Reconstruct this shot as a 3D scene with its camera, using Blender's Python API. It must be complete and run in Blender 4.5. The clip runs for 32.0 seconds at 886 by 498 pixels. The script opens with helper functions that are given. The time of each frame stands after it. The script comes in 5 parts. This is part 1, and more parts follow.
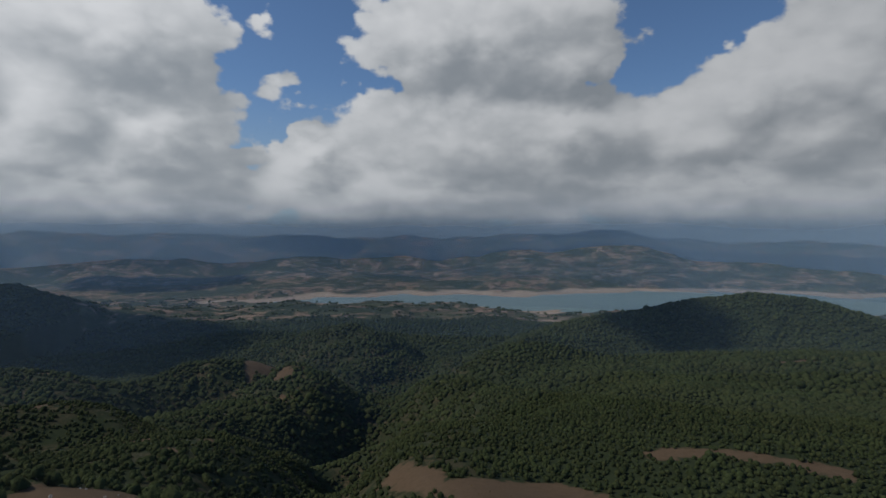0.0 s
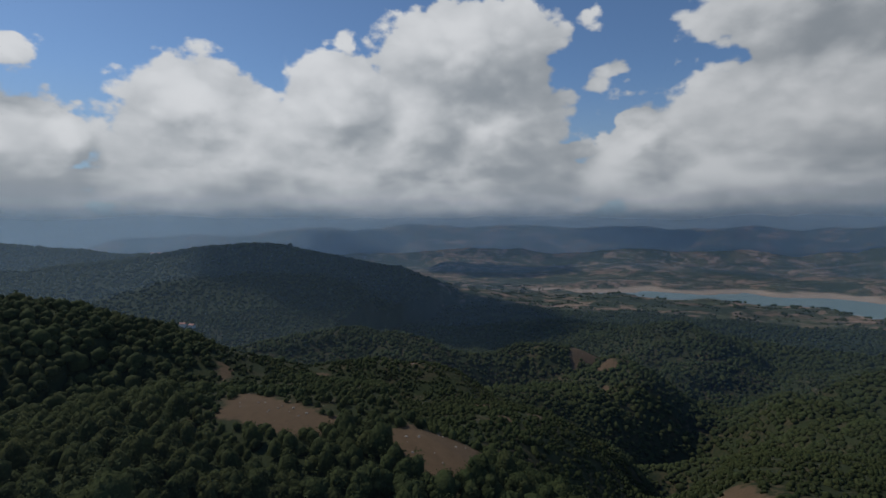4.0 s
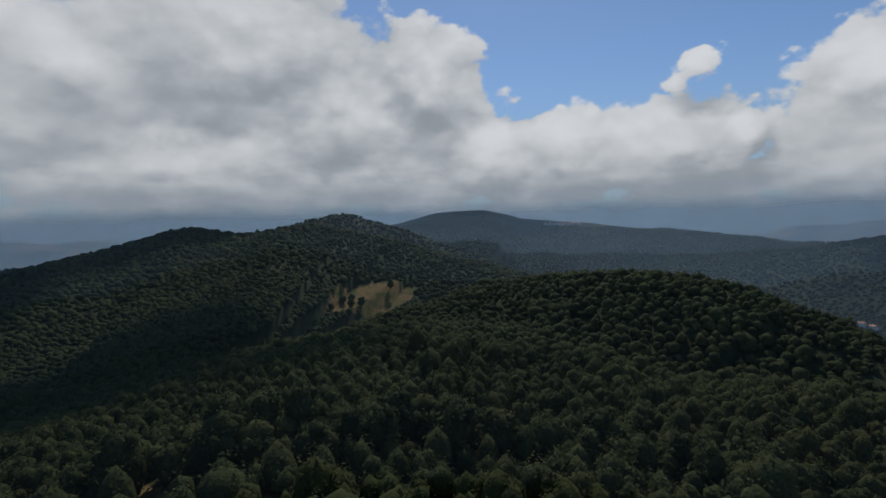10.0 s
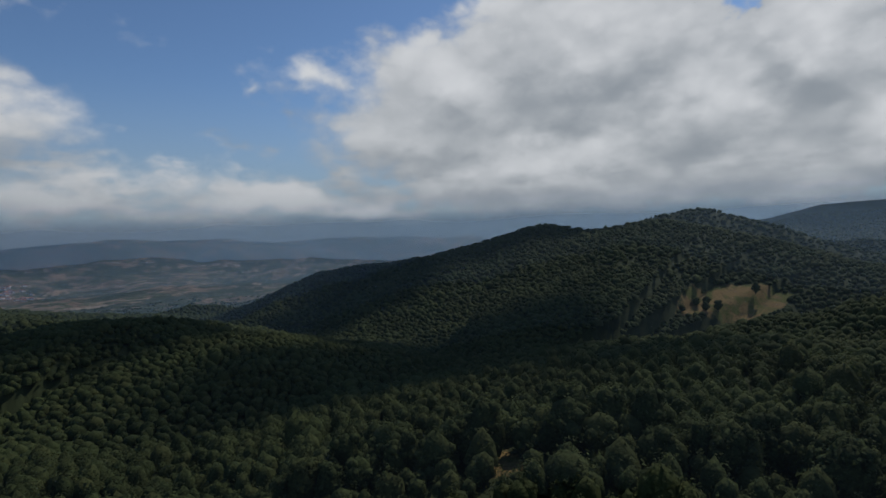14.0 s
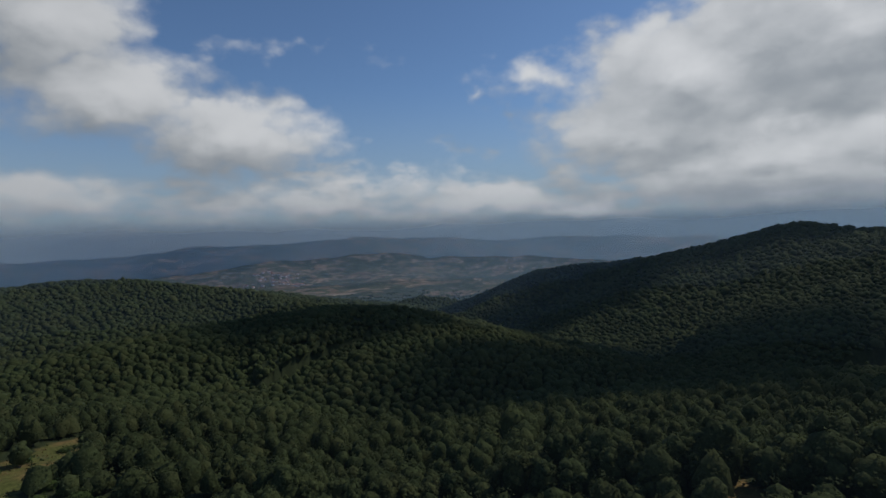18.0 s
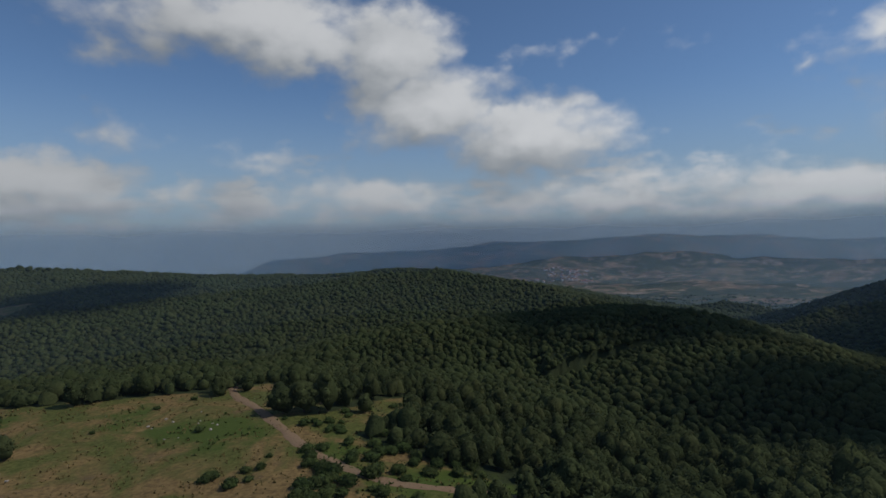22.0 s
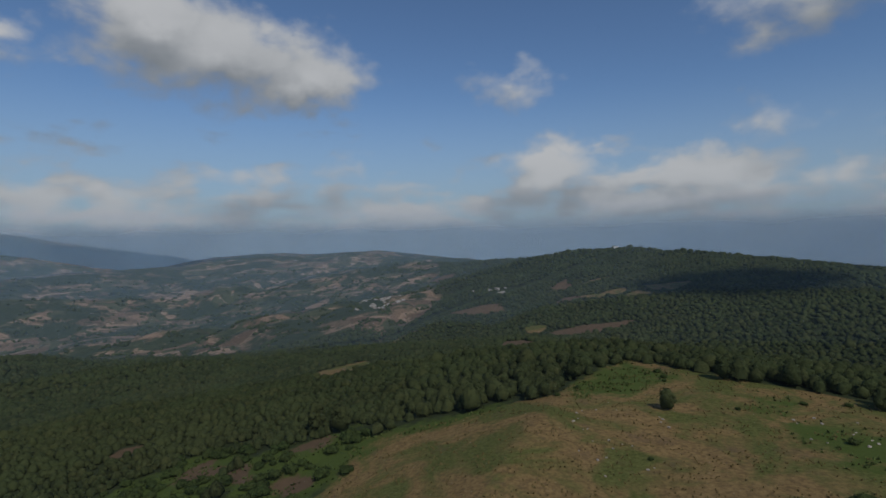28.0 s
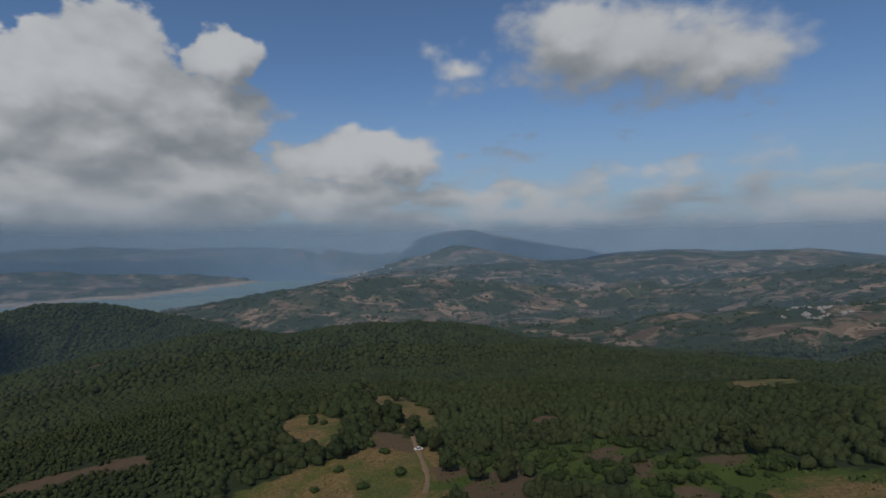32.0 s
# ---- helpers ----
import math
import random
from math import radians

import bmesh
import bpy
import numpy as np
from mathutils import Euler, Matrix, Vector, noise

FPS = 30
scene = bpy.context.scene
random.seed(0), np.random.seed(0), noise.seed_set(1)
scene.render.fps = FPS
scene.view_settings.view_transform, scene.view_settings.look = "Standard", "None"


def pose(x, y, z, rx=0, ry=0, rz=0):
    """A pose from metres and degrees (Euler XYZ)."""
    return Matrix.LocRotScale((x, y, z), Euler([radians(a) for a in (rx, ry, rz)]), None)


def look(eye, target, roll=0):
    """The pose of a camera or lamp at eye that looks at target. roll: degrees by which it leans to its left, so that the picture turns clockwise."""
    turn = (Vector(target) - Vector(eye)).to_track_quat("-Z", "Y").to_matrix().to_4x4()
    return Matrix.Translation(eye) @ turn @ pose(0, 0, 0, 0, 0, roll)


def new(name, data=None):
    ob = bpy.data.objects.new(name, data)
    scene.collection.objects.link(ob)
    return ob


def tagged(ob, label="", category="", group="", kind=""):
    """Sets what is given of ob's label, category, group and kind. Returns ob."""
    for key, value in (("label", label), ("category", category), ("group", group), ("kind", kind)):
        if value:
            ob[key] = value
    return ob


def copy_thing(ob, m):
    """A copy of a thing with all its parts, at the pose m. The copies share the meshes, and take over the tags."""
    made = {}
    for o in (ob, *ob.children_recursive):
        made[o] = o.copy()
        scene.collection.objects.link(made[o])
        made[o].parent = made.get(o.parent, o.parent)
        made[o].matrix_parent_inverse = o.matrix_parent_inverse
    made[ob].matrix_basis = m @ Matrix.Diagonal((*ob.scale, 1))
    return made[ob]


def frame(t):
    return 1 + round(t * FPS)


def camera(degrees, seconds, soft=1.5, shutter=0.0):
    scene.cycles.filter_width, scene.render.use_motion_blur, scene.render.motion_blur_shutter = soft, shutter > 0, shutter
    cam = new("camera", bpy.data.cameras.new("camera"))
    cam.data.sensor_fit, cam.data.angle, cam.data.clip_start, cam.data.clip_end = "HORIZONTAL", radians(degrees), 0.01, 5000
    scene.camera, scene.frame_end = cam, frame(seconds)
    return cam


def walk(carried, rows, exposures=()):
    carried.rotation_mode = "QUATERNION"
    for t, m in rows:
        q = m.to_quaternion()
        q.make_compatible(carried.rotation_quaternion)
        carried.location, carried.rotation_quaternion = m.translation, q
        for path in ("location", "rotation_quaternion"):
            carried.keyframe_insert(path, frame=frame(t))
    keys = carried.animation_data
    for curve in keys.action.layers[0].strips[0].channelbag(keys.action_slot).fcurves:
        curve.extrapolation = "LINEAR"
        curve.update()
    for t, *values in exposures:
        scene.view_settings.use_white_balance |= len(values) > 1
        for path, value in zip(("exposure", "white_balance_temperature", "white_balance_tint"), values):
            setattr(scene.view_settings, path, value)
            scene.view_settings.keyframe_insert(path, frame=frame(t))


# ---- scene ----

# ---------------------------------------------------------------- the hovering camera
cam = camera(79.43, 32.0)
PATH = [
    (0.0, 0.0, 0.0, 0.0, 88.43, -0.17, 0.00),
    (0.5, 0.0, 0.0, 0.0, 88.35, -0.20, 2.91),
    (1.0, 0.0, 0.0, 0.0, 88.28, -0.19, 6.17),
    (1.5, 0.0, 0.0, 0.0, 88.20, -0.19, 9.69),
    (2.0, 0.0, 0.0, 0.0, 88.10, -0.24, 14.09),
    (2.5, 0.0, 0.0, 0.0, 87.93, -0.31, 19.00),
    (4.5, 0.0, 0.0, 0.0, 87.39, 0.29, 39.03),
    (5.0, 0.0, 0.0, 0.0, 87.26, 0.36, 44.18),
    (5.5, 0.0, 0.0, 0.0, 87.17, 0.47, 49.71),
    (6.0, 0.0, 0.0, 0.0, 87.08, 0.56, 55.40),
    (6.5, 0.0, 0.0, 0.0, 87.04, 0.65, 60.84),
    (7.0, 0.0, 0.0, 0.0, 86.98, 0.79, 66.38),
    (7.5, 0.0, 0.0, 0.0, 86.98, 0.94, 72.52),
    (8.0, 0.0, 0.0, 0.0, 87.00, 1.10, 78.25),
    (8.5, 0.0, 0.0, 0.0, 87.00, 1.20, 84.08),
    (9.0, 0.0, 0.0, 0.0, 87.03, 1.27, 89.72),
    (9.5, 0.0, 0.0, 0.0, 87.08, 1.33, 94.37),
    (10.0, 0.0, 0.0, 0.0, 87.12, 1.41, 98.39),
    (10.5, 0.0, 0.0, 0.0, 87.18, 1.49, 102.96),
    (11.0, 0.0, 0.0, 0.0, 87.20, 1.61, 105.57),
    (11.5, 0.0, 0.0, 0.0, 87.29, 1.72, 111.60),
    (12.0, 0.0, 0.0, 0.0, 87.37, 1.80, 116.20),
    (12.5, 0.0, 0.0, 0.0, 87.48, 1.86, 121.78),
    (13.0, 0.0, 0.0, 0.0, 87.61, 1.88, 127.47),
    (13.5, 0.0, 0.0, 0.0, 87.70, 1.89, 131.77),
    (14.0, 0.0, 0.0, 0.0, 87.77, 1.87, 134.53),
    (14.5, 0.0, 0.0, 0.0, 87.85, 1.86, 137.08),
    (16.5, 0.0, 0.0, 0.0, 88.16, 1.82, 147.45),
    (17.0, 0.0, 0.0, 0.0, 88.22, 1.79, 150.88),
    (17.5, 0.0, 0.0, 0.0, 88.31, 1.79, 154.32),
    (18.0, 0.0, 0.0, 0.0, 88.35, 1.78, 157.56),
    (18.5, 0.0, 0.0, 0.0, 88.39, 1.79, 159.13),
    (19.0, 0.0, 0.0, 0.0, 88.47, 1.69, 164.78),
    (19.5, 0.0, 0.0, 0.0, 88.54, 1.66, 168.36),
    (20.0, 0.0, 0.0, 0.0, 88.63, 1.55, 172.25),
    (20.5, 0.0, 0.0, 0.0, 88.69, 1.47, 176.40),
    (21.0, 0.0, 0.0, 0.0, 88.75, 1.41, 180.33),
    (21.5, 0.0, 0.0, 0.0, 88.75, 1.40, 184.02),
    (22.0, 0.0, 0.0, 0.0, 88.81, 1.36, 187.93),
    (22.5, 0.0, 0.0, 0.0, 88.85, 1.29, 192.14),
    (23.0, 0.0, 0.0, 0.0, 88.86, 1.19, 196.16),
    (23.5, 0.0, 0.0, 0.0, 88.88, 1.13, 200.57),
    (24.0, 0.0, 0.0, 0.0, 88.89, 1.05, 204.91),
    (24.5, 0.0, 0.0, 0.0, 88.84, 0.97, 209.78),
    (25.0, 0.0, 0.0, 0.0, 88.85, 0.89, 215.20),
    (25.5, 0.0, 0.0, 0.0, 88.79, 0.77, 221.00),
    (26.0, 0.0, 0.0, 0.0, 88.77, 0.74, 223.54),
    (26.5, 0.0, 0.0, 0.0, 88.71, 0.60, 232.98),
    (28.5, 0.0, 0.0, 0.0, 88.75, 1.09, 254.81),
    (29.0, 0.0, 0.0, 0.0, 88.77, 1.03, 259.99),
    (29.5, 0.0, 0.0, 0.0, 88.83, 0.98, 265.35),
    (30.0, 0.0, 0.0, 0.0, 88.81, 0.93, 270.58),
    (30.5, 0.0, 0.0, 0.0, 88.84, 0.85, 275.71),
    (31.0, 0.0, 0.0, 0.0, 88.82, 0.76, 280.89),
    (31.5, 0.0, 0.0, 0.0, 88.81, 0.70, 286.46),
    (32.0, 0.0, 0.0, 0.0, 88.79, 0.64, 292.55),
]
walk(cam, [(t, pose(*p)) for t, *p in PATH])


# ---------------------------------------------------------------- sun, sky and clouds
SUN_AZ, SUN_EL = 95.0, 47.0
sun = new("sun", bpy.data.lights.new("sun", "SUN"))
sun.data.energy, sun.data.angle, sun.data.color = 2.05, radians(0.6), (1.0, 0.95, 0.87)
_a, _e = radians(SUN_AZ), radians(SUN_EL)
SUN_DIR = Vector((-math.sin(_a) * math.cos(_e), math.cos(_a) * math.cos(_e), math.sin(_e)))
sun.matrix_world = look(SUN_DIR * 100, (0, 0, 0))

world = bpy.data.worlds.new("sky")
scene.world = world
world.use_nodes = True
wt = world.node_tree
wt.nodes.clear()


def wnode(kind, **props):
    n = wt.nodes.new(kind)
    for key, value in props.items():
        setattr(n, key, value)
    return n


def plug(sock, value):
    if isinstance(value, bpy.types.NodeSocket):
        wt.links.new(value, sock)
    else:
        sock.default_value = value


def wmath(op, a, b=0.0, c=0.0, clamp=False):
    n = wnode("ShaderNodeMath", operation=op, use_clamp=clamp)
    for sock, value in zip(n.inputs, (a, b, c)):
        plug(sock, value)
    return n.outputs[0]


def wvec(op, a, b=(0, 0, 0), scale=1.0):
    n = wnode("ShaderNodeVectorMath", operation=op)
    plug(n.inputs[0], a)
    if op != "LENGTH":
        plug(n.inputs[1], b)
    if op == "SCALE":
        plug(n.inputs["Scale"], scale)
    return n.outputs["Value" if op == "LENGTH" else "Vector"]


def wnoise(vec, scale, detail=4.0, rough=0.55):
    n = wnode("ShaderNodeTexNoise")
    plug(n.inputs["Vector"], vec)
    n.inputs["Scale"].default_value, n.inputs["Detail"].default_value, n.inputs["Roughness"].default_value = scale, detail, rough
    return n


def wrange(value, a, b, lo=0.0, hi=1.0, smooth=True):
    n = wnode("ShaderNodeMapRange", interpolation_type="SMOOTHSTEP" if smooth else "LINEAR")
    for sock, v in zip(n.inputs, (value, a, b, lo, hi)):
        plug(sock, v)
    return n.outputs[0]


def wmix(fac, a, b):
    n = wnode("ShaderNodeMix", data_type="RGBA")
    plug(n.inputs[0], fac)
    plug(n.inputs[6], a)
    plug(n.inputs[7], b)
    return n.outputs[2]


PUFFS = []


def puff(az, el, half_width, half_height, body=1.0):
    PUFFS.append((az, el, half_width, half_height, body))


puff(31.5, 17.5, 8.7, 5.1)
puff(37.3, 10.1, 6.1, 6.9)
puff(29.4, 9.6, 7.3, 5.6)
puff(35.1, 4.1, 10.6, 4.4)
puff(17.2, 14.8, 1.9, 1.9, 0.30)
puff(19.3, 20.3, 1.2, 1.4, 0.25)
puff(-4.5, 20.4, 12.3, 5.2)
puff(-12.7, 17.4, 5.1, 3.2)
puff(0.3, 20.4, 6.6, 4.7)
puff(-0.9, 9.3, 13.1, 6.4)
puff(5.1, 5.1, 13.0, 4.8)
puff(14.5, 8.9, 3.4, 2.6)
puff(-12.8, 10.2, 10.2, 4.5)
puff(-29.8, 12.2, 5.9, 5.5)
puff(-36.2, 11.4, 7.9, 7.9)
puff(-26.1, 10.0, 9.7, 4.7)
puff(-28.6, 4.6, 16.3, 4.2)
puff(73.2, 14.2, 1.8, 1.3, 0.45)
puff(92.6, 7.1, 5.4, 3.5)
puff(85.6, 6.6, 5.9, 4.1)
puff(75.8, 7.1, 7.9, 4.4)
puff(69.7, 8.0, 2.6, 3.2)
puff(59.1, 12.0, 5.4, 4.5)
puff(55.6, 6.8, 13.0, 6.5)
puff(44.9, 12.2, 6.3, 5.3)
puff(42.5, 6.5, 14.1, 6.9)
puff(132.0, 13.7, 13.5, 6.7)
puff(136.9, 10.4, 11.0, 6.2)
puff(120.0, 16.6, 14.4, 7.5)
puff(108.8, 9.6, 14.9, 7.1)
puff(99.6, 14.7, 5.6, 5.4)
puff(123.3, 6.5, 18.5, 5.3)
puff(147.8, 15.5, 5.8, 2.6, 0.60)
puff(153.9, 14.3, 1.2, 0.9, 0.35)
puff(93.5, 7.0, 3.7, 3.4)
puff(163.7, 4.6, 13.1, 3.0, 0.5)
puff(-196.3, 4.6, 13.1, 3.0, 0.5)
puff(151.8, 3.2, 8.6, 2.3)
puff(143.6, 2.0, 4.7, 1.4)
puff(172.8, 18.4, 7.0, 0.9, 0.25)
puff(-187.2, 18.4, 7.0, 0.9, 0.25)
puff(-153.3, 20.7, 14.8, 4.1)
puff(-167.0, 19.2, 6.6, 5.3)
puff(193.0, 19.2, 6.6, 5.3)
puff(-171.1, 13.5, 8.8, 4.5)
puff(188.9, 13.5, 8.8, 4.5)
puff(178.6, 10.6, 10.4, 4.4)
puff(-181.4, 10.6, 10.4, 4.4)
puff(-141.1, 17.3, 3.1, 2.0, 0.50)
puff(-140.9, 9.4, 4.1, 2.2, 0.40)
puff(-153.0, 8.0, 4.1, 1.7, 0.40)
puff(-135.9, 5.5, 7.1, 2.9)
puff(-132.2, 2.8, 6.2, 1.5)
puff(-146.1, 4.5, 3.3, 1.7, 0.60)
puff(-164.9, 4.3, 17.6, 2.4, 0.5)
puff(195.1, 4.3, 17.6, 2.4, 0.5)
puff(177.6, 3.8, 13.4, 2.3, 0.5)
puff(-182.4, 3.8, 13.4, 2.3, 0.5)
puff(-116.2, 15.7, 4.5, 2.3, 0.42)
puff(-141.2, 9.5, 3.6, 2.3, 0.40)
puff(-81.6, 20.1, 7.0, 3.5)
puff(-87.1, 17.9, 11.9, 4.8)
puff(-95.2, 15.9, 7.7, 3.3)
puff(-69.6, 17.6, 3.8, 1.9, 0.50)
puff(-70.9, 15.4, 4.1, 1.7, 0.35)
puff(-62.7, 8.3, 4.6, 2.8)
puff(-98.1, 7.3, 4.8, 2.1, 0.40)
puff(-104.7, 2.7, 6.6, 2.1)
puff(-121.3, 7.2, 5.2, 2.8)
puff(-75.4, 2.4, 8.0, 1.1, 0.70)
puff(-134.0, 5.0, 6.3, 2.5)
puff(-90.3, 5.9, 3.5, 1.2, 0.35)
puff(-107.0, 1.4, 8.9, 0.9)
puff(-34.7, 13.8, 7.3, 4.8)
puff(-33.8, 8.9, 10.5, 4.4)
puff(-45.7, 17.6, 3.6, 2.5)
puff(-38.2, 11.8, 11.0, 4.5)
puff(-60.7, 9.6, 5.4, 2.0)
puff(-57.7, 7.9, 7.6, 2.6)
puff(-41.9, 5.8, 9.8, 3.2)
puff(-56.5, 4.3, 10.4, 1.8)


ray = wnode("ShaderNodeTexCoord").outputs["Generated"]
split = wnode("ShaderNodeSeparateXYZ")
plug(split.inputs[0], ray)
az = wmath("MULTIPLY", wmath("ARCTAN2", wmath("MULTIPLY", split.outputs[0], -1.0), split.outputs[1]), 57.2958)
el = wmath("MULTIPLY", wmath("ARCSINE", split.outputs[2]), 57.2958)
comb = wnode("ShaderNodeCombineXYZ")
plug(comb.inputs[0], az)
plug(comb.inputs[1], el)
stretched = wvec("MULTIPLY", ray, (1.0, 1.0, 1.5))
w1 = wnoise(stretched, 8.0, 2.0)
w2 = wnoise(stretched, 26.0, 3.0, 0.5)
shift1 = wvec("SCALE", wvec("SUBTRACT", w1.outputs["Color"], (0.5, 0.5, 0.5)), scale=5.0)
shift2 = wvec("SCALE", wvec("SUBTRACT", w2.outputs["Color"], (0.5, 0.5, 0.5)), scale=2.2)
where = wvec("MULTIPLY", wvec("ADD", wvec("ADD", comb.outputs[0], shift1), shift2), (1.0, 1.0, 0.0))


def mass(at):
    """How deep inside the cloud masses a direction lies."""
    total = -1.5
    for a, e, w, h, b in PUFFS:
        n = wnode("ShaderNodeVectorMath", operation="MULTIPLY_ADD")
        plug(n.inputs[0], at)
        n.inputs[1].default_value = (0.82 / w, 0.82 / h, 0)
        n.inputs[2].default_value = (-0.82 * a / w, -0.82 * e / h, 0)
        d = wmath("MULTIPLY_ADD", wvec("LENGTH", n.outputs[0]), -b, b)
        total = wmath("SMOOTH_MAX", total, d, 0.10)
    return total


def billow(vec, scale):
    """Rounded lobes, the heads of cumulus: high in the middle of each, with smaller lobes upon them."""
    n = wnode("ShaderNodeTexVoronoi", feature="SMOOTH_F1")
    plug(n.inputs["Vector"], vec)
    n.inputs["Scale"].default_value, n.inputs["Smoothness"].default_value = scale, 0.55
    n.inputs["Detail"].default_value, n.inputs["Roughness"].default_value = 1.0, 0.35
    return wmath("SUBTRACT", 0.55, n.outputs["Distance"])


def low_rows(vec):
    """The rows of small far cumulus that stand over the horizon."""
    return wnoise(wvec("MULTIPLY", vec, (1.0, 1.0, 2.6)), 9.0, 3.5, 0.5).outputs[0]


fine = wnoise(stretched, 55.0, 4.0, 0.6).outputs[0]
soft = wnoise(stretched, 6.0, 2.5, 0.5).outputs[0]
bent = wvec("ADD", stretched, wvec("SCALE", wvec("SUBTRACT", w2.outputs["Color"], (0.5, 0.5, 0.5)), scale=0.035))
# the way towards the sun across the sky, from any cloud
lean = wmath("SINE", wmath("MULTIPLY", wmath("SUBTRACT", SUN_AZ, az), 0.0174533))
sunward = wnode("ShaderNodeCombineXYZ")
plug(sunward.inputs[0], wmath("MULTIPLY", lean, 2.8))
sunward.inputs[1].default_value = 3.4
lobes = billow(bent, 10.0)
small = billow(bent, 24.0)
lobes_up = billow(wvec("ADD", bent, (0.0, 0.0, 0.045)), 10.0)
row, row_up = low_rows(ray), low_rows(wvec("ADD", ray, (0.0, 0.0, 0.018)))
low = wrange(el, 8.0, 4.5)
rows = wmath("SUBTRACT", wmath("MULTIPLY_ADD", row, 1.9, -0.54), wmath("MULTIPLY", wmath("ABSOLUTE", wmath("SUBTRACT", el, 3.4)), 0.090))
masses = mass(where)
body = wmath("SMOOTH_MAX", masses, rows, 0.12)
above = mass(wvec("ADD", where, sunward.outputs[0]))
depth = wmath("ADD", body, wmath("MULTIPLY", wmath("SUBTRACT", fine, 0.5), 0.20))
depth = wmath("ADD", depth, wmath("MULTIPLY", wmath("ADD", lobes, 0.28), 0.30))
depth = wmath("ADD", depth, wmath("MULTIPLY", small, 0.26))
# crisp heads over the valley in the south, blurred wisps overhead in the north
crisp = wmath("COSINE", wmath("MULTIPLY", wmath("SUBTRACT", az, 35.0), 0.0174533))
cover = wrange(depth, 0.02, wrange(crisp, -0.5, 0.4, 0.62, 0.16))
lit = wmath("MULTIPLY", wmath("SUBTRACT", wmath("MAXIMUM", masses, -0.5), wmath("MAXIMUM", above, -0.5)), 1.25)
lit = wmath("ADD", lit, wmath("MULTIPLY", low, 0.22))
lit = wmath("ADD", lit, wmath("MULTIPLY", wmath("SUBTRACT", soft, 0.5), 0.95))
lit = wmath("ADD", lit, wmath("MULTIPLY", wmath("SUBTRACT", lobes, lobes_up), wrange(crisp, -0.5, 0.4, 0.35, 0.55)))
lit = wmath("ADD", lit, wmath("MULTIPLY", wmath("MULTIPLY", wmath("SUBTRACT", row, row_up), low), 2.0))
lit = wmath("ADD", lit, wmath("MULTIPLY", wmath("SUBTRACT", fine, 0.5), 0.10))
lit = wmath("ADD", lit, wmath("MULTIPLY", small, wrange(crisp, -0.5, 0.4, 0.20, 0.42)))
bright = wrange(lit, -0.85, 1.10)
tone = wmix(bright, (0.262, 0.290, 0.318, 1), (0.65, 0.665, 0.685, 1))
# clouds towards the sun are the brighter ones
facing = wnode("ShaderNodeVectorMath", operation="DOT_PRODUCT")
plug(facing.inputs[0], ray)
plug(facing.inputs[1], tuple(SUN_DIR))
tone = wvec("SCALE", tone, scale=wrange(facing.outputs["Value"], -0.40, 0.65, 0.70, 1.0))
sky = wnode("ShaderNodeTexSky", sky_type="NISHITA", sun_disc=False, sun_elevation=radians(SUN_EL), sun_rotation=radians(-SUN_AZ), altitude=1100.0, air_density=1.0, dust_density=0.6, ozone_density=2.5)
blue = wvec("MULTIPLY", sky.outputs[0], (0.063, 0.073, 0.082))
# pale haze low over the land, and the shaded air under the cloud bases
veil = wrange(el, 16.0, 0.0)
hazy = wmix(wmath("MULTIPLY", veil, 0.80), blue, (0.210, 0.275, 0.350, 1))
tone = wmix(wmath("MULTIPLY", wrange(el, 10.0, 2.0), 0.42), tone, (0.27, 0.30, 0.34, 1))
colour = wmix(wmath("MULTIPLY", cover, 0.96), hazy, tone)
shade = wmix(wrange(wmath("COSINE", wmath("MULTIPLY", wmath("SUBTRACT", az, 50.0), 0.0174533)), -0.75, 0.3), (0.180, 0.220, 0.265, 1), (0.108, 0.148, 0.188, 1))
colour = wmix(wmath("MULTIPLY", wrange(wmath("MULTIPLY_ADD", wmath("SUBTRACT", row, 0.5), 2.2, el), 2.3, 0.35), 0.92), colour, shade)
back = wnode("ShaderNodeBackground")
plug(back.inputs[0], colour)
back.inputs[1].default_value = 1.0
plug(wnode("ShaderNodeOutputWorld").inputs[0], back.outputs[0])

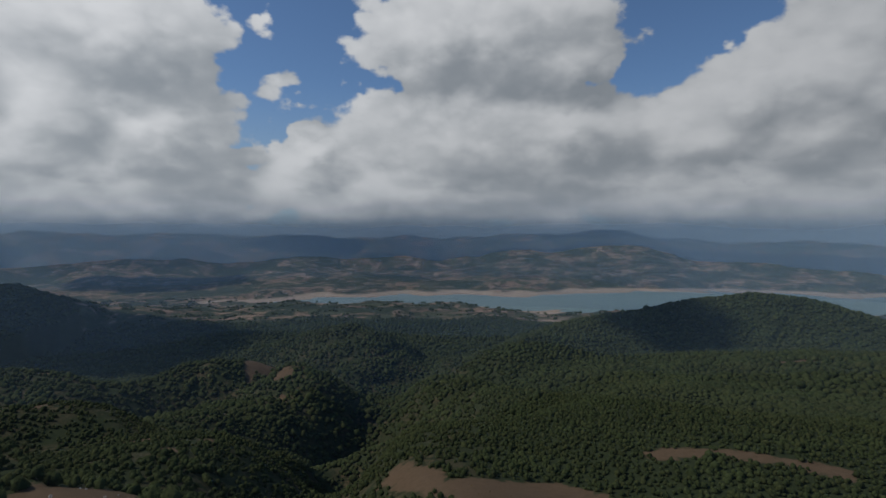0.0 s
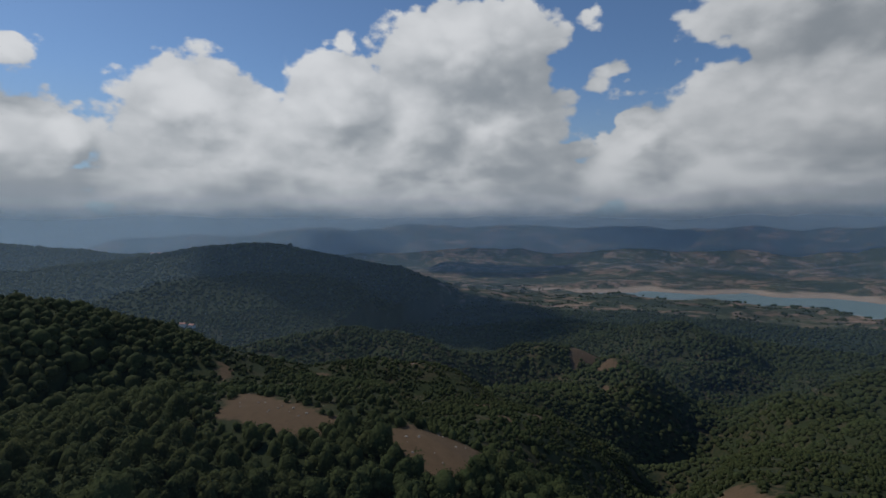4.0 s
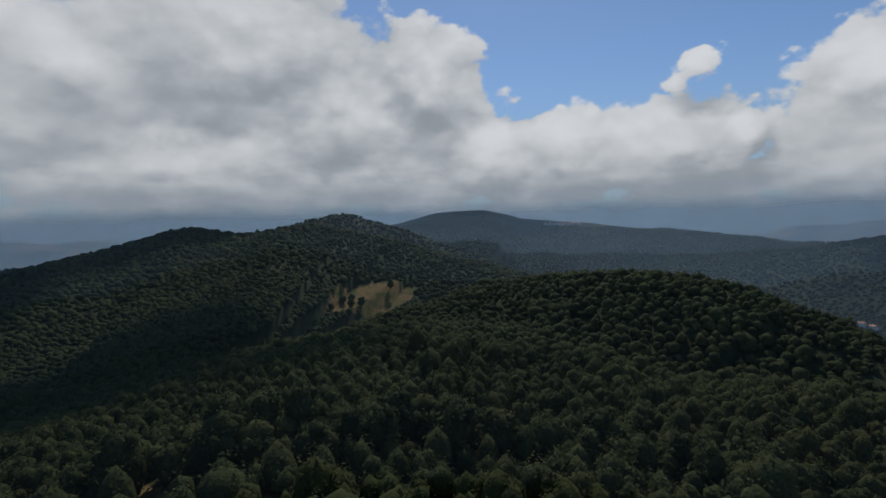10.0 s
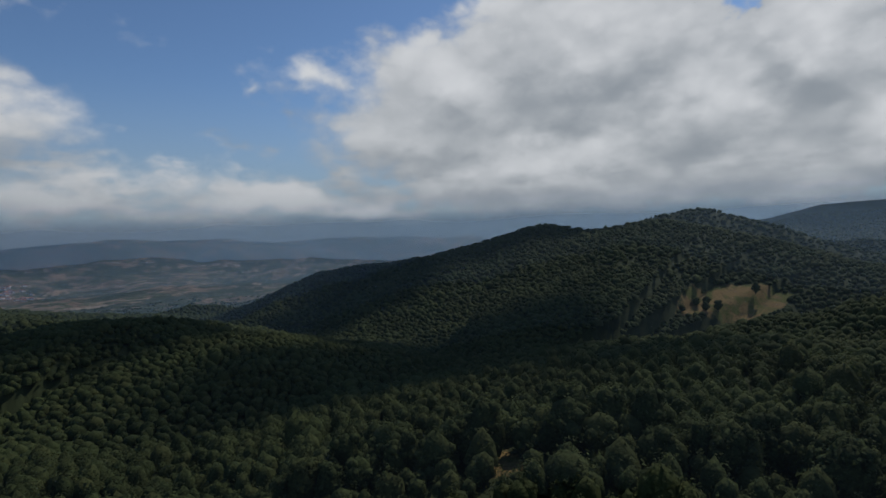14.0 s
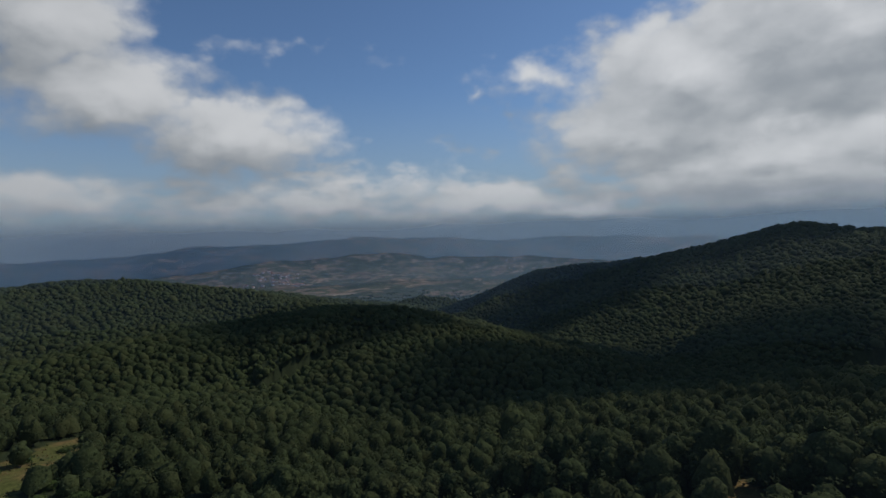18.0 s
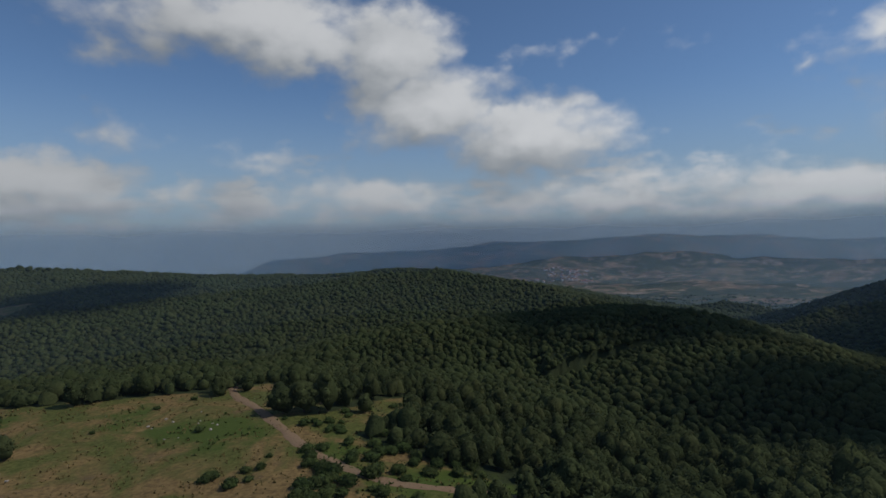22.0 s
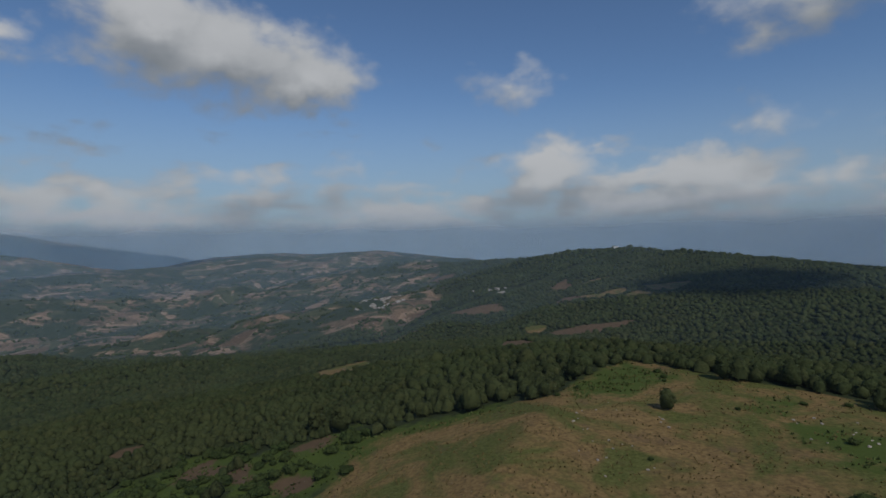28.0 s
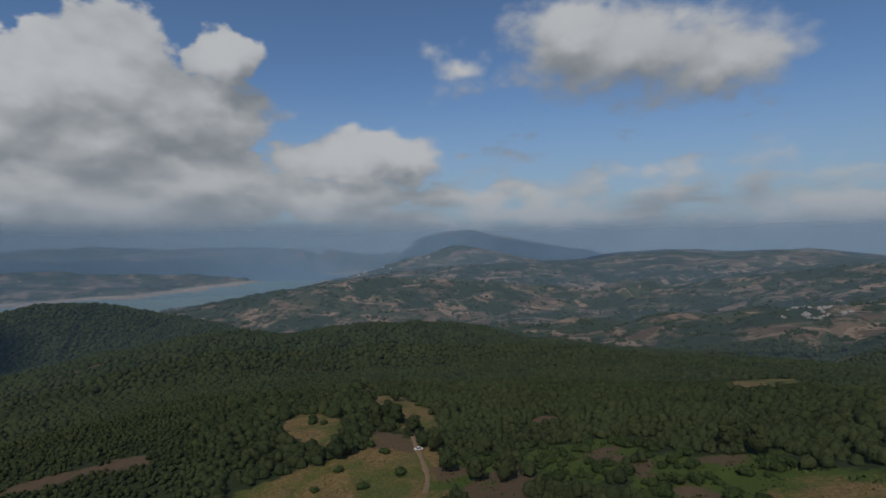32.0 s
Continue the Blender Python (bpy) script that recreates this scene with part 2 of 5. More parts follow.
# ---------------------------------------------------------------- materials
class Net:
    """A small builder for one material's nodes."""

    def __init__(self, name):
        self.mat = bpy.data.materials.new(name)
        self.mat.use_nodes = True
        self.t = self.mat.node_tree
        self.t.nodes.clear()
        self.out = self.t.nodes.new("ShaderNodeOutputMaterial")

    def node(self, kind, **props):
        n = self.t.nodes.new(kind)
        for key, value in props.items():
            setattr(n, key, value)
        return n

    def put(self, sock, value):
        if isinstance(value, bpy.types.NodeSocket):
            self.t.links.new(value, sock)
        else:
            sock.default_value = value

    def math(self, op, a, b=0.0, clamp=False):
        n = self.node("ShaderNodeMath", operation=op, use_clamp=clamp)
        self.put(n.inputs[0], a)
        self.put(n.inputs[1], b)
        return n.outputs[0]

    def coord(self):
        return self.node("ShaderNodeNewGeometry").outputs["Position"]

    def noise(self, vec, size, detail=4.0, rough=0.55, distortion=0.0):
        n = self.node("ShaderNodeTexNoise")
        self.put(n.inputs["Vector"], vec)
        n.inputs["Scale"].default_value, n.inputs["Detail"].default_value = 1.0 / size, detail
        n.inputs["Roughness"].default_value, n.inputs["Distortion"].default_value = rough, distortion
        return n.outputs[0]

    def cells(self, vec, size, out="Distance"):
        n = self.node("ShaderNodeTexVoronoi")
        self.put(n.inputs["Vector"], vec)
        n.inputs["Scale"].default_value = 1.0 / size
        return n.outputs[out]

    def step(self, value, a, b, lo=0.0, hi=1.0):
        n = self.node("ShaderNodeMapRange", interpolation_type="SMOOTHSTEP")
        for sock, v in zip(n.inputs, (value, a, b, lo, hi)):
            self.put(sock, v)
        return n.outputs[0]

    def mix(self, fac, a, b):
        n = self.node("ShaderNodeMix", data_type="RGBA")
        for k, v in ((0, fac), (6, a), (7, b)):
            self.put(n.inputs[k], (*v, 1) if isinstance(v, tuple) and len(v) == 3 else v)
        return n.outputs[2]

    def bump(self, height, strength=0.5, distance=0.1):
        n = self.node("ShaderNodeBump")
        n.inputs["Strength"].default_value, n.inputs["Distance"].default_value = strength, distance
        self.put(n.inputs["Height"], height)
        return n.outputs[0]

    def surface(self, colour, rough=0.8, normal=None, metal=0.0, spec=0.3):
        b = self.node("ShaderNodeBsdfPrincipled")
        self.put(b.inputs["Base Color"], (*colour, 1) if isinstance(colour, tuple) and len(colour) == 3 else colour)
        self.put(b.inputs["Roughness"], rough)
        self.put(b.inputs["Metallic"], metal)
        self.put(b.inputs["Specular IOR Level"], spec)
        if normal is not None:
            self.put(b.inputs["Normal"], normal)
        self.put(self.out.inputs[0], b.outputs[0])
        return self.mat


def foliage(name, dark, light, warm, island=True):
    n = Net(name)
    p = n.coord()
    if island:
        r = n.node("ShaderNodeNewGeometry").outputs["Random Per Island"]
    else:
        r = n.node("ShaderNodeObjectInfo").outputs["Random"]
    stand = n.noise(p, 45.0, 3.0)
    leaf = n.noise(p, 0.9, 5.0, 0.7)
    c = n.mix(n.step(leaf, 0.3, 0.72), dark, light)
    c = n.mix(n.math("MULTIPLY", n.step(r, 0.35, 1.0), 0.55), c, warm)
    c = n.mix(n.math("MULTIPLY", n.step(n.noise(p, 6.5, 1.0), 0.52, 0.70), 0.6), c, dark)
    c = n.mix(n.math("MULTIPLY", n.step(stand, 0.42, 0.66), 0.6), c, light)
    c = n.mix(n.math("MULTIPLY", n.step(n.noise(p, 170.0, 4.0, 0.6), 0.46, 0.66), 0.25), c, warm)
    tex = n.noise(p, 0.45, 3.0, 0.6)
    lump = n.cells(p, 0.8)
    h = n.math("ADD", n.math("MULTIPLY", tex, 0.6), n.math("MULTIPLY", lump, -0.7))
    n.surface(c, 0.8, n.bump(h, 0.7, 0.45), spec=0.06)
    # light shines through the leaves
    t = n.node("ShaderNodeBsdfTranslucent")
    n.put(t.inputs[0], c)
    m = n.node("ShaderNodeMixShader")
    m.inputs[0].default_value = 0.38
    n.put(m.inputs[1], n.out.inputs[0].links[0].from_socket)
    n.put(m.inputs[2], t.outputs[0])
    n.put(n.out.inputs[0], m.outputs[0])
    return n.mat


LEAF_OAK = foliage("oak_leaves", (0.029, 0.038, 0.015), (0.078, 0.101, 0.038), (0.100, 0.106, 0.040), False)
LEAF_WOOD = foliage("wood_leaves", (0.029, 0.038, 0.015), (0.078, 0.101, 0.038), (0.100, 0.106, 0.040))
LEAF_BUSH = foliage("bush_leaves", (0.028, 0.042, 0.013), (0.080, 0.118, 0.034), (0.092, 0.112, 0.036), False)


def bark():
    n = Net("bark")
    p = n.coord()
    c = n.mix(n.noise(p, 0.25, 5.0, 0.7), (0.045, 0.036, 0.028), (0.15, 0.125, 0.10))
    return n.surface(c, 0.9, n.bump(n.noise(p, 0.08, 4.0), 0.7, 0.03))


def ground_material():
    """Woodland floor, meadow, bare soil, fern and far fields, told apart by the cover painted on the ground."""
    n = Net("ground_cover")
    p = n.coord()
    cover = n.node("ShaderNodeAttribute", attribute_name="cover")
    sep = n.node("ShaderNodeSeparateColor")
    n.put(sep.inputs[0], cover.outputs["Color"])
    far = n.node("ShaderNodeAttribute", attribute_name="fields").outputs["Fac"]
    grass, soil, fern = sep.outputs[0], sep.outputs[1], sep.outputs[2]
    ragged = n.math("MULTIPLY", n.math("SUBTRACT", n.noise(p, 9.0, 6.0, 0.72), 0.5), 1.9)
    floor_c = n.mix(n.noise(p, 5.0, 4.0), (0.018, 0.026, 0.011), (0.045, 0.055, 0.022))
    # dry meadow: straw, olive and worn earth in drifts
    straw = n.mix(n.step(n.noise(p, 1.6, 6.0, 0.75), 0.3, 0.7), (0.110, 0.073, 0.029), (0.250, 0.166, 0.068))
    olive = n.mix(n.step(n.noise(p, 1.1, 6.0, 0.75), 0.3, 0.7), (0.052, 0.060, 0.014), (0.125, 0.130, 0.036))
    drift = n.noise(p, 24.0, 4.0, 0.6, 0.6)
    meadow = n.mix(n.step(drift, 0.44, 0.60), straw, olive)
    earth = n.mix(n.noise(p, 3.0, 5.0, 0.7), (0.072, 0.048, 0.027), (0.152, 0.102, 0.060))
    meadow = n.mix(n.math("MULTIPLY", n.step(n.noise(p, 14.0, 5.0, 0.65), 0.57, 0.70), 0.55), meadow, earth)
    pebble = n.step(n.cells(p, 1.4), 0.16, 0.05)
    meadow = n.mix(n.math("MULTIPLY", pebble, n.math("MULTIPLY", n.step(n.noise(p, 11.0, 2.0), 0.5, 0.7), 0.55)), meadow, (0.33, 0.29, 0.23))
    ferny = n.mix(n.noise(p, 0.9, 5.0, 0.75), (0.034, 0.052, 0.010), (0.092, 0.124, 0.025))
    # far country: small fields between woods
    lot = n.node("ShaderNodeTexVoronoi", distance="MANHATTAN")
    warp = n.node("ShaderNodeVectorMath", operation="ADD")
    wn = n.node("ShaderNodeTexNoise")
    n.put(wn.inputs["Vector"], p)
    wn.inputs["Scale"].default_value, wn.inputs["Detail"].default_value = 1 / 140.0, 4.0
    ws = n.node("ShaderNodeVectorMath", operation="SCALE")
    n.put(ws.inputs[0], wn.outputs["Color"])
    ws.inputs["Scale"].default_value = 260.0
    n.put(warp.inputs[0], p)
    n.put(warp.inputs[1], ws.outputs[0])
    n.put(lot.inputs["Vector"], warp.outputs[0])
    lot.inputs["Scale"].default_value = 1 / 64.0
    tint = n.node("ShaderNodeSeparateColor")
    n.put(tint.inputs[0], lot.outputs["Color"])
    field = n.mix(tint.outputs[0], (0.12, 0.080, 0.049), (0.285, 0.192, 0.122))
    field = n.mix(n.step(tint.outputs[1], 0.35, 0.6), (0.07, 0.075, 0.035), field)
    woods = n.mix(n.noise(p, 20.0, 5.0, 0.7), (0.020, 0.030, 0.014), (0.052, 0.064, 0.030))
    wooded = n.step(n.noise(p, 190.0, 6.0, 0.70), 0.47, 0.54)
    scrub = n.step(n.noise(p, 34.0, 4.0, 0.7), 0.53, 0.62)
    country = n.mix(wooded, n.mix(n.math("MULTIPLY", scrub, 0.85), field, woods), woods)
    # sand along the shore
    zz = n.node("ShaderNodeSeparateXYZ")
    n.put(zz.inputs[0], p)
    sandy = n.step(n.math("ADD", zz.outputs[2], n.math("MULTIPLY", n.noise(p, 90.0, 4.0), 16.0)), -277.0, -286.0)
    country = n.mix(sandy, country, n.mix(n.noise(p, 60.0, 5.0, 0.6), (0.30, 0.22, 0.15), (0.46, 0.36, 0.26)))
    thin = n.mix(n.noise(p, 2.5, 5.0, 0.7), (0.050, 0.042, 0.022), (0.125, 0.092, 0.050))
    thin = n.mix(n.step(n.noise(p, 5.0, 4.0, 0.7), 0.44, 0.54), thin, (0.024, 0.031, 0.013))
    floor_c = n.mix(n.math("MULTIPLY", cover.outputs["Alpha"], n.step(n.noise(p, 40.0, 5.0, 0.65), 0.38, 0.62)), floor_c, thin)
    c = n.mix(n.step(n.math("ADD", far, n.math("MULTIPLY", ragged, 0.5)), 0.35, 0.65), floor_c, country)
    c = n.mix(n.step(n.math("ADD", grass, ragged), 0.35, 0.65), c, meadow)
    c = n.mix(n.step(n.math("ADD", fern, n.math("MULTIPLY", ragged, 0.8)), 0.38, 0.72), c, ferny)
    c = n.mix(n.step(n.math("ADD", soil, n.math("MULTIPLY", ragged, 1.2)), 0.4, 0.75), c, earth)
    h = n.math("ADD", n.noise(p, 0.7, 4.0, 0.7), n.math("MULTIPLY", n.noise(p, 9.0, 4.0), 0.8))
    return n.surface(c, 0.92, n.bump(h, 0.5, 0.35), spec=0.1)


def water_material():
    n = Net("lake_water")
    p = n.coord()
    c = n.mix(n.noise(p, 300.0, 3.0), (0.145, 0.215, 0.205), (0.19, 0.265, 0.245))
    return n.surface(c, 0.45, n.bump(n.noise(p, 6.0, 3.0), 0.15, 0.3), spec=0.12)


def dirt_material():
    n = Net("dirt_track")
    p = n.coord()
    c = n.mix(n.noise(p, 0.9, 5.0, 0.7), (0.165, 0.105, 0.060), (0.28, 0.19, 0.118))
    c = n.mix(n.math("MULTIPLY", n.step(n.noise(p, 6.0, 3.0), 0.5, 0.7), 0.5), c, (0.20, 0.15, 0.09))
    return n.surface(c, 0.95, n.bump(n.noise(p, 0.3, 4.0), 0.6, 0.08), spec=0.1)


def rock_material():
    n = Net("pale_rock")
    p = n.coord()
    c = n.mix(n.noise(p, 0.8, 6.0, 0.7), (0.20, 0.175, 0.145), (0.42, 0.38, 0.32))
    return n.surface(c, 0.9, n.bump(n.noise(p, 0.3, 5.0), 0.8, 0.1))


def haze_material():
    """Painted haze: a blue-tinted sheet that lets most light through and scatters a little of it, thinning out upwards.
    """
    n = Net("painted_haze")
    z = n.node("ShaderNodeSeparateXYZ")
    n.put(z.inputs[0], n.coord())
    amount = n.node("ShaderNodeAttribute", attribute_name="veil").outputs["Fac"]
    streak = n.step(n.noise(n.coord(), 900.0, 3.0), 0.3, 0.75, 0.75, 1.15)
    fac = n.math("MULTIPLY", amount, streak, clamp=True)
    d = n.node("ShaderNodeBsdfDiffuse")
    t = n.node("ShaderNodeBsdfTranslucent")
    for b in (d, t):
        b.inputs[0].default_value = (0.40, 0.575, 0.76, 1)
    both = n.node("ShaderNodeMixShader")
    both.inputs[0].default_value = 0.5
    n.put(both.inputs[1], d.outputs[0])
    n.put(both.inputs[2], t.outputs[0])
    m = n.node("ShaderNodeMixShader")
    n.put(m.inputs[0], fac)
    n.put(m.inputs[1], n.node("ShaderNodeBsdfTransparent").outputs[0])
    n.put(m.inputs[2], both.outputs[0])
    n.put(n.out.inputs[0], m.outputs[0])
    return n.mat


def plain(name, a, b, size=0.5, rough=0.7):
    n = Net(name)
    p = n.coord()
    return n.surface(n.mix(n.noise(p, size, 4.0), a, b), rough)


BARK, GROUND, WATER, DIRT, ROCK, HAZE = bark(), ground_material(), water_material(), dirt_material(), rock_material(), haze_material()
WHITEWASH = plain("whitewash", (0.62, 0.60, 0.57), (0.78, 0.77, 0.74))
ROOF_TILE = plain("roof_tile", (0.30, 0.12, 0.075), (0.42, 0.19, 0.12))
STEEL = plain("galvanised_steel", (0.45, 0.46, 0.47), (0.6, 0.6, 0.6), 0.3, 0.45)
PANE = plain("dark_pane", (0.03, 0.035, 0.04), (0.05, 0.055, 0.06), 0.4, 0.2)

# ---------------------------------------------------------------- the lie of the land
# The camera hovers at the origin; places are given by bearing (degrees, counter-clockwise
# from +y), distance in metres and, for crests, the angle of elevation seen from there.
LAKE_LEVEL = -300.0
TREE = 6.0


def spot(az, dist):
    a = math.radians(az)
    return -math.sin(a) * dist, math.cos(a) * dist


RIDGES = []


def ridge(name, slope, width, points, cover=TREE):
    """A crest through (bearing, distance, elevation) points, with flanks of a given slope and a crest rounded over width."""
    line = []
    for az, dist, el in points:
        x, y = spot(az, dist)
        line.append((x, y, dist * math.tan(math.radians(el)) - cover))
    RIDGES.append((slope, width, line))


ridge("meadow_hill", 0.27, 60, [(-128, 262, -12.8), (-140, 235, -13.5), (-152, 190, -16.4), (-160, 80, -36.0), (110, 60, -43.0), (115, 130, -22.5), (100, 240, -12.6)], 0)
ridge("mound_crest", 0.30, 35, [(110, 70, -39.0), (62, 200, -17.5), (49, 185, -18.8), (37, 165, -21.2), (28, 190, -22.8)], 0)
ridge("south_spur", 0.46, 45, [(0, 60, -47.0), (4, 290, -22.6), (-18, 330, -21.8)], 0)
ridge("meadow_spur", 0.24, 60, [(-120, 180, -18.0), (-100, 215, -20.5), (-90, 300, -18.5)], 0)
ridge("east_terrace", 0.20, 70, [(-35, 270, -20.5), (-58, 270, -20.5), (-75, 280, -20.5)], 0)
ridge("near_dome", 0.60, 45, [(100, 420, -8.4), (95, 400, -6.5), (88, 370, -5.4), (80, 350, -4.8), (75, 340, -5.2), (70, 330, -6.2), (65, 320, -8.2), (60, 300, -11.0), (55, 275, -14.8)])
ridge("wooded_hill", 0.52, 60, [(4, 650, -17.5), (-1, 780, -14.3), (-8, 936, -11.3), (-16, 1105, -8.4), (-24, 1196, -6.5), (-30, 1235, -5.2), (-34, 1235, -5.3), (-40, 1170, -7.0), (-46, 1066, -9.0)])
ridge("east_woods", 0.22, 90, [(-46, 780, -9.4), (-52, 780, -10.2), (-58, 800, -9.3), (-64, 800, -9.2), (-71, 740, -10.8), (-80, 640, -11.9), (-90, 580, -12.8), (-97, 500, -14.8)])
ridge("north_east_woods", 0.22, 70, [(-100, 500, -13.6), (-107, 560, -11.8), (-118, 560, -11.1), (-126, 480, -11.8), (-133, 400, -11.9)])
ridge("valley_hill_a", 0.72, 45, [(29, 983, -13.0), (25, 917, -11.6), (22, 889, -11.1), (18, 842, -12.0), (13, 749, -13.8), (8, 655, -16.3)])
ridge("valley_hill_b", 0.68, 50, [(18, 1298, -11.3), (13, 1252, -9.7), (10, 1205, -9.2), (6, 1159, -10.0), (2.5, 1066, -11.2), (-3, 927, -13.0)])
ridge("valley_hill_c", 0.55, 30, [(54.0, 430, -12.2), (49.0, 425, -12.9), (41.4, 420, -13.6), (35.3, 420, -14.0), (32.0, 425, -14.3), (26.3, 430, -16.5), (21.6, 435, -19.2), (16.7, 440, -22.4)], 3)
ridge("valley_hill_d", 0.38, 50, [(54, 845, -11.8), (47, 910, -10.3), (41, 910, -10.8), (36, 845, -12.2)])
ridge("dark_ridge", 0.33, 120, [(68, 2050, -3.2), (62, 1850, -2.6), (58, 1800, -2.0), (53.5, 1800, -1.6), (50.5, 1800, -1.8), (46.5, 1850, -2.8), (39, 1900, -4.2), (35.5, 1950, -5.5), (32, 1950, -6.6), (26.5, 1800, -8.3), (23, 1500, -10.2)])
ridge("high_mountain", 0.30, 90, [(112, 3000, -0.6), (103, 2900, 0.0), (99, 2800, 1.15), (94, 2800, 1.35), (90, 2800, 0.3), (83, 2700, -0.4), (75, 2600, -1.2), (66, 2500, -2.35), (60, 2450, -2.6)])
ridge("crag", 0.45, 30, [(111.5, 1400, 0.9), (110, 1400, 1.2), (108, 1400, 1.2), (106.4, 1400, 0.6), (104, 1400, 0.0), (98, 1350, -2.4)])
ridge("long_crest", 0.25, 50, [(159, 1100, -8.4), (155, 1080, -6.9), (150, 1050, -4.9), (147.5, 1050, -4.1), (141, 1050, -3.45), (136, 1000, -2.7), (130, 950, -1.35), (126, 950, -0.2), (123.5, 950, 0.2), (120, 930, -0.6), (116, 900, -0.1), (112.3, 880, 0.4), (108, 870, -0.5), (103, 850, -1.9), (98, 820, -3.6), (93, 780, -5.3)])
ridge("beech_dome", 0.30, 60, [(-171, 420, -9.0), (-177, 440, -8.4), (178, 450, -7.8), (170, 440, -6.95), (165, 420, -7.5), (161.5, 400, -9.2), (156, 330, -11.4)])
ridge("mast_ridge_end", 0.40, 30, [(-168, 980, -3.4), (-172, 950, -3.75), (-178, 880, -4.45), (178, 850, -5.05), (176, 780, -6.0), (171, 700, -6.9), (165, 620, -8.4)])
ridge("round_knoll", 0.40, 60, [(164, 1500, -7.7), (160.5, 1500, -6.7), (158, 1450, -6.9)])
ridge("mast_ridge", 0.20, 110, [(-105, 2300, -2.5), (-110, 2100, -2.6), (-114, 1900, -2.5), (-119, 1750, -2.3), (-123.5, 1600, -1.9), (-125.5, 1520, -1.3), (-128.5, 1500, -1.2), (-131, 1440, -1.8), (-134, 1350, -1.75), (-141, 1200, -2.45), (-150, 1100, -3.2), (-159, 1050, -3.45), (-165, 1000, -3.2), (-169, 975, -3.5)])
ridge("far_plateau", 0.11, 260, [(-74, 3200, -2.7), (-80, 3300, -2.7), (-86, 3300, -1.6), (-92, 3300, -1.3), (-96, 3250, -1.6), (-101, 3200, -1.3), (-106, 3000, -2.0), (-110, 2800, -2.6)], 2)
ridge("field_hill_a", 0.16, 120, [(-58, 2500, -5.4), (-62, 2450, -4.9), (-66, 2450, -4.6), (-72, 2500, -4.8), (-80, 2600, -4.4)], 2)
ridge("field_hill_b", 0.14, 160, [(-84, 1500, -8.3), (-92, 1450, -7.6), (-100, 1500, -6.4), (-108, 1500, -5.2)], 2)
ridge("shore_hill", 0.20, 80, [(-42, 1950, -7.0), (-49, 2050, -5.6), (-56, 2200, -4.6), (-62.7, 2350, -3.7), (-71, 2600, -2.9), (-81, 2900, -2.4)], 2)
ridge("lake_hills", 0.16, 160, [(30, 3360, -4.4), (18, 3304, -4.2), (8, 3360, -4.0), (0, 3416, -3.8), (-8, 3360, -3.5), (-20, 3584, -3.6), (-32, 3920, -3.2)], 2)
ridge("far_range", 0.30, 120, [(64, 4700, -1.2), (55, 4750, -0.7), (45, 4800, -0.3), (30, 4800, 0.1), (20, 4800, 0.0), (8, 4700, -0.3), (-5, 4700, -0.1), (-13, 4550, 0.2), (-15.5, 4500, 0.55), (-18, 4500, 0.3), (-22, 4600, -0.2), (-30, 4700, -0.5), (-48, 4800, -0.9)], 2)
ridge("blue_mountain", 0.40, 160, [(-53, 4600, -0.7), (-57.5, 4600, -0.5), (-61, 4550, -0.7), (-64.5, 4500, -0.1), (-67.5, 4500, 0.5), (-70, 4500, 0.85), (-72, 4500, 0.5), (-75.5, 4500, -0.2), (-81, 4500, -1.2)], 2)
ridge("north_range", 0.28, 120, [(118, 4700, -1.3), (130, 4700, -1.0), (150, 4700, -0.7), (160, 4650, -0.4), (167, 4600, -0.1), (174, 4650, -0.4), (-176, 4700, -0.8), (-166, 4750, -1.3), (-155, 4750, -2.0)], 2)
ridge("north_hills", 0.15, 150, [(140, 3500, -4.0), (150, 3600, -3.4), (158, 3300, -4.4), (168, 3700, -3.6), (178, 3700, -3.2), (-172, 3700, -3.4)], 2)

RAVINES = []


def ravine(depth, width, points):
    """A gully cut along (bearing, distance) points."""
    RAVINES.append((depth, width, [(*spot(a, d), 0.0) for a, d in points]))


ravine(40, 36, [(14, 215), (12.5, 300), (11, 420), (10, 520)])
ravine(42, 60, [(13, 420), (10, 520), (8.5, 660), (5.5, 900), (1.4, 1180), (-5, 1500)])
ravine(38, 42, [(27, 470), (17, 560), (9, 640)])
ravine(30, 40, [(-6, 430), (2, 560), (7.5, 690)])
ravine(38, 48, [(-14, 640), (-5, 820), (3, 980)])
ravine(36, 45, [(26, 800), (17, 880), (6, 960)])
ravine(20, 40, [(-30, 480), (-18, 520), (-8, 640)])
ravine(22, 50, [(48, 480), (40, 560), (30, 800)])
ravine(18, 45, [(-110, 1250), (-104, 1050), (-100, 850)])
ravine(18, 45, [(-122, 1150), (-115, 950), (-108, 800)])

# the drowned valley: a chain of (bearing, distance, half-width)
LAKE = [(20, 2412, 36), (12, 2472, 100), (3, 2496, 170), (-6, 2436, 220), (-14, 2412, 324), (-24, 2640, 408), (-34, 2820, 396), (-41, 2940, 348), (-47, 3300, 312), (-52, 3900, 276), (-57, 4380, 180), (-61, 4560, 72)]


def chain_distance(x, y, line):
    """Distance to a polyline and the third coordinate interpolated along it."""
    best = np.full(x.shape, 1e9)
    value = np.zeros(x.shape)
    for (x0, y0, v0), (x1, y1, v1) in zip(line[:-1], line[1:]):
        dx, dy = x1 - x0, y1 - y0
        u = np.clip(((x - x0) * dx + (y - y0) * dy) / (dx * dx + dy * dy), 0, 1)
        d = np.hypot(x - x0 - u * dx, y - y0 - u * dy)
        near = d < best
        best = np.where(near, d, best)
        value = np.where(near, v0 + u * (v1 - v0), value)
    return best, value


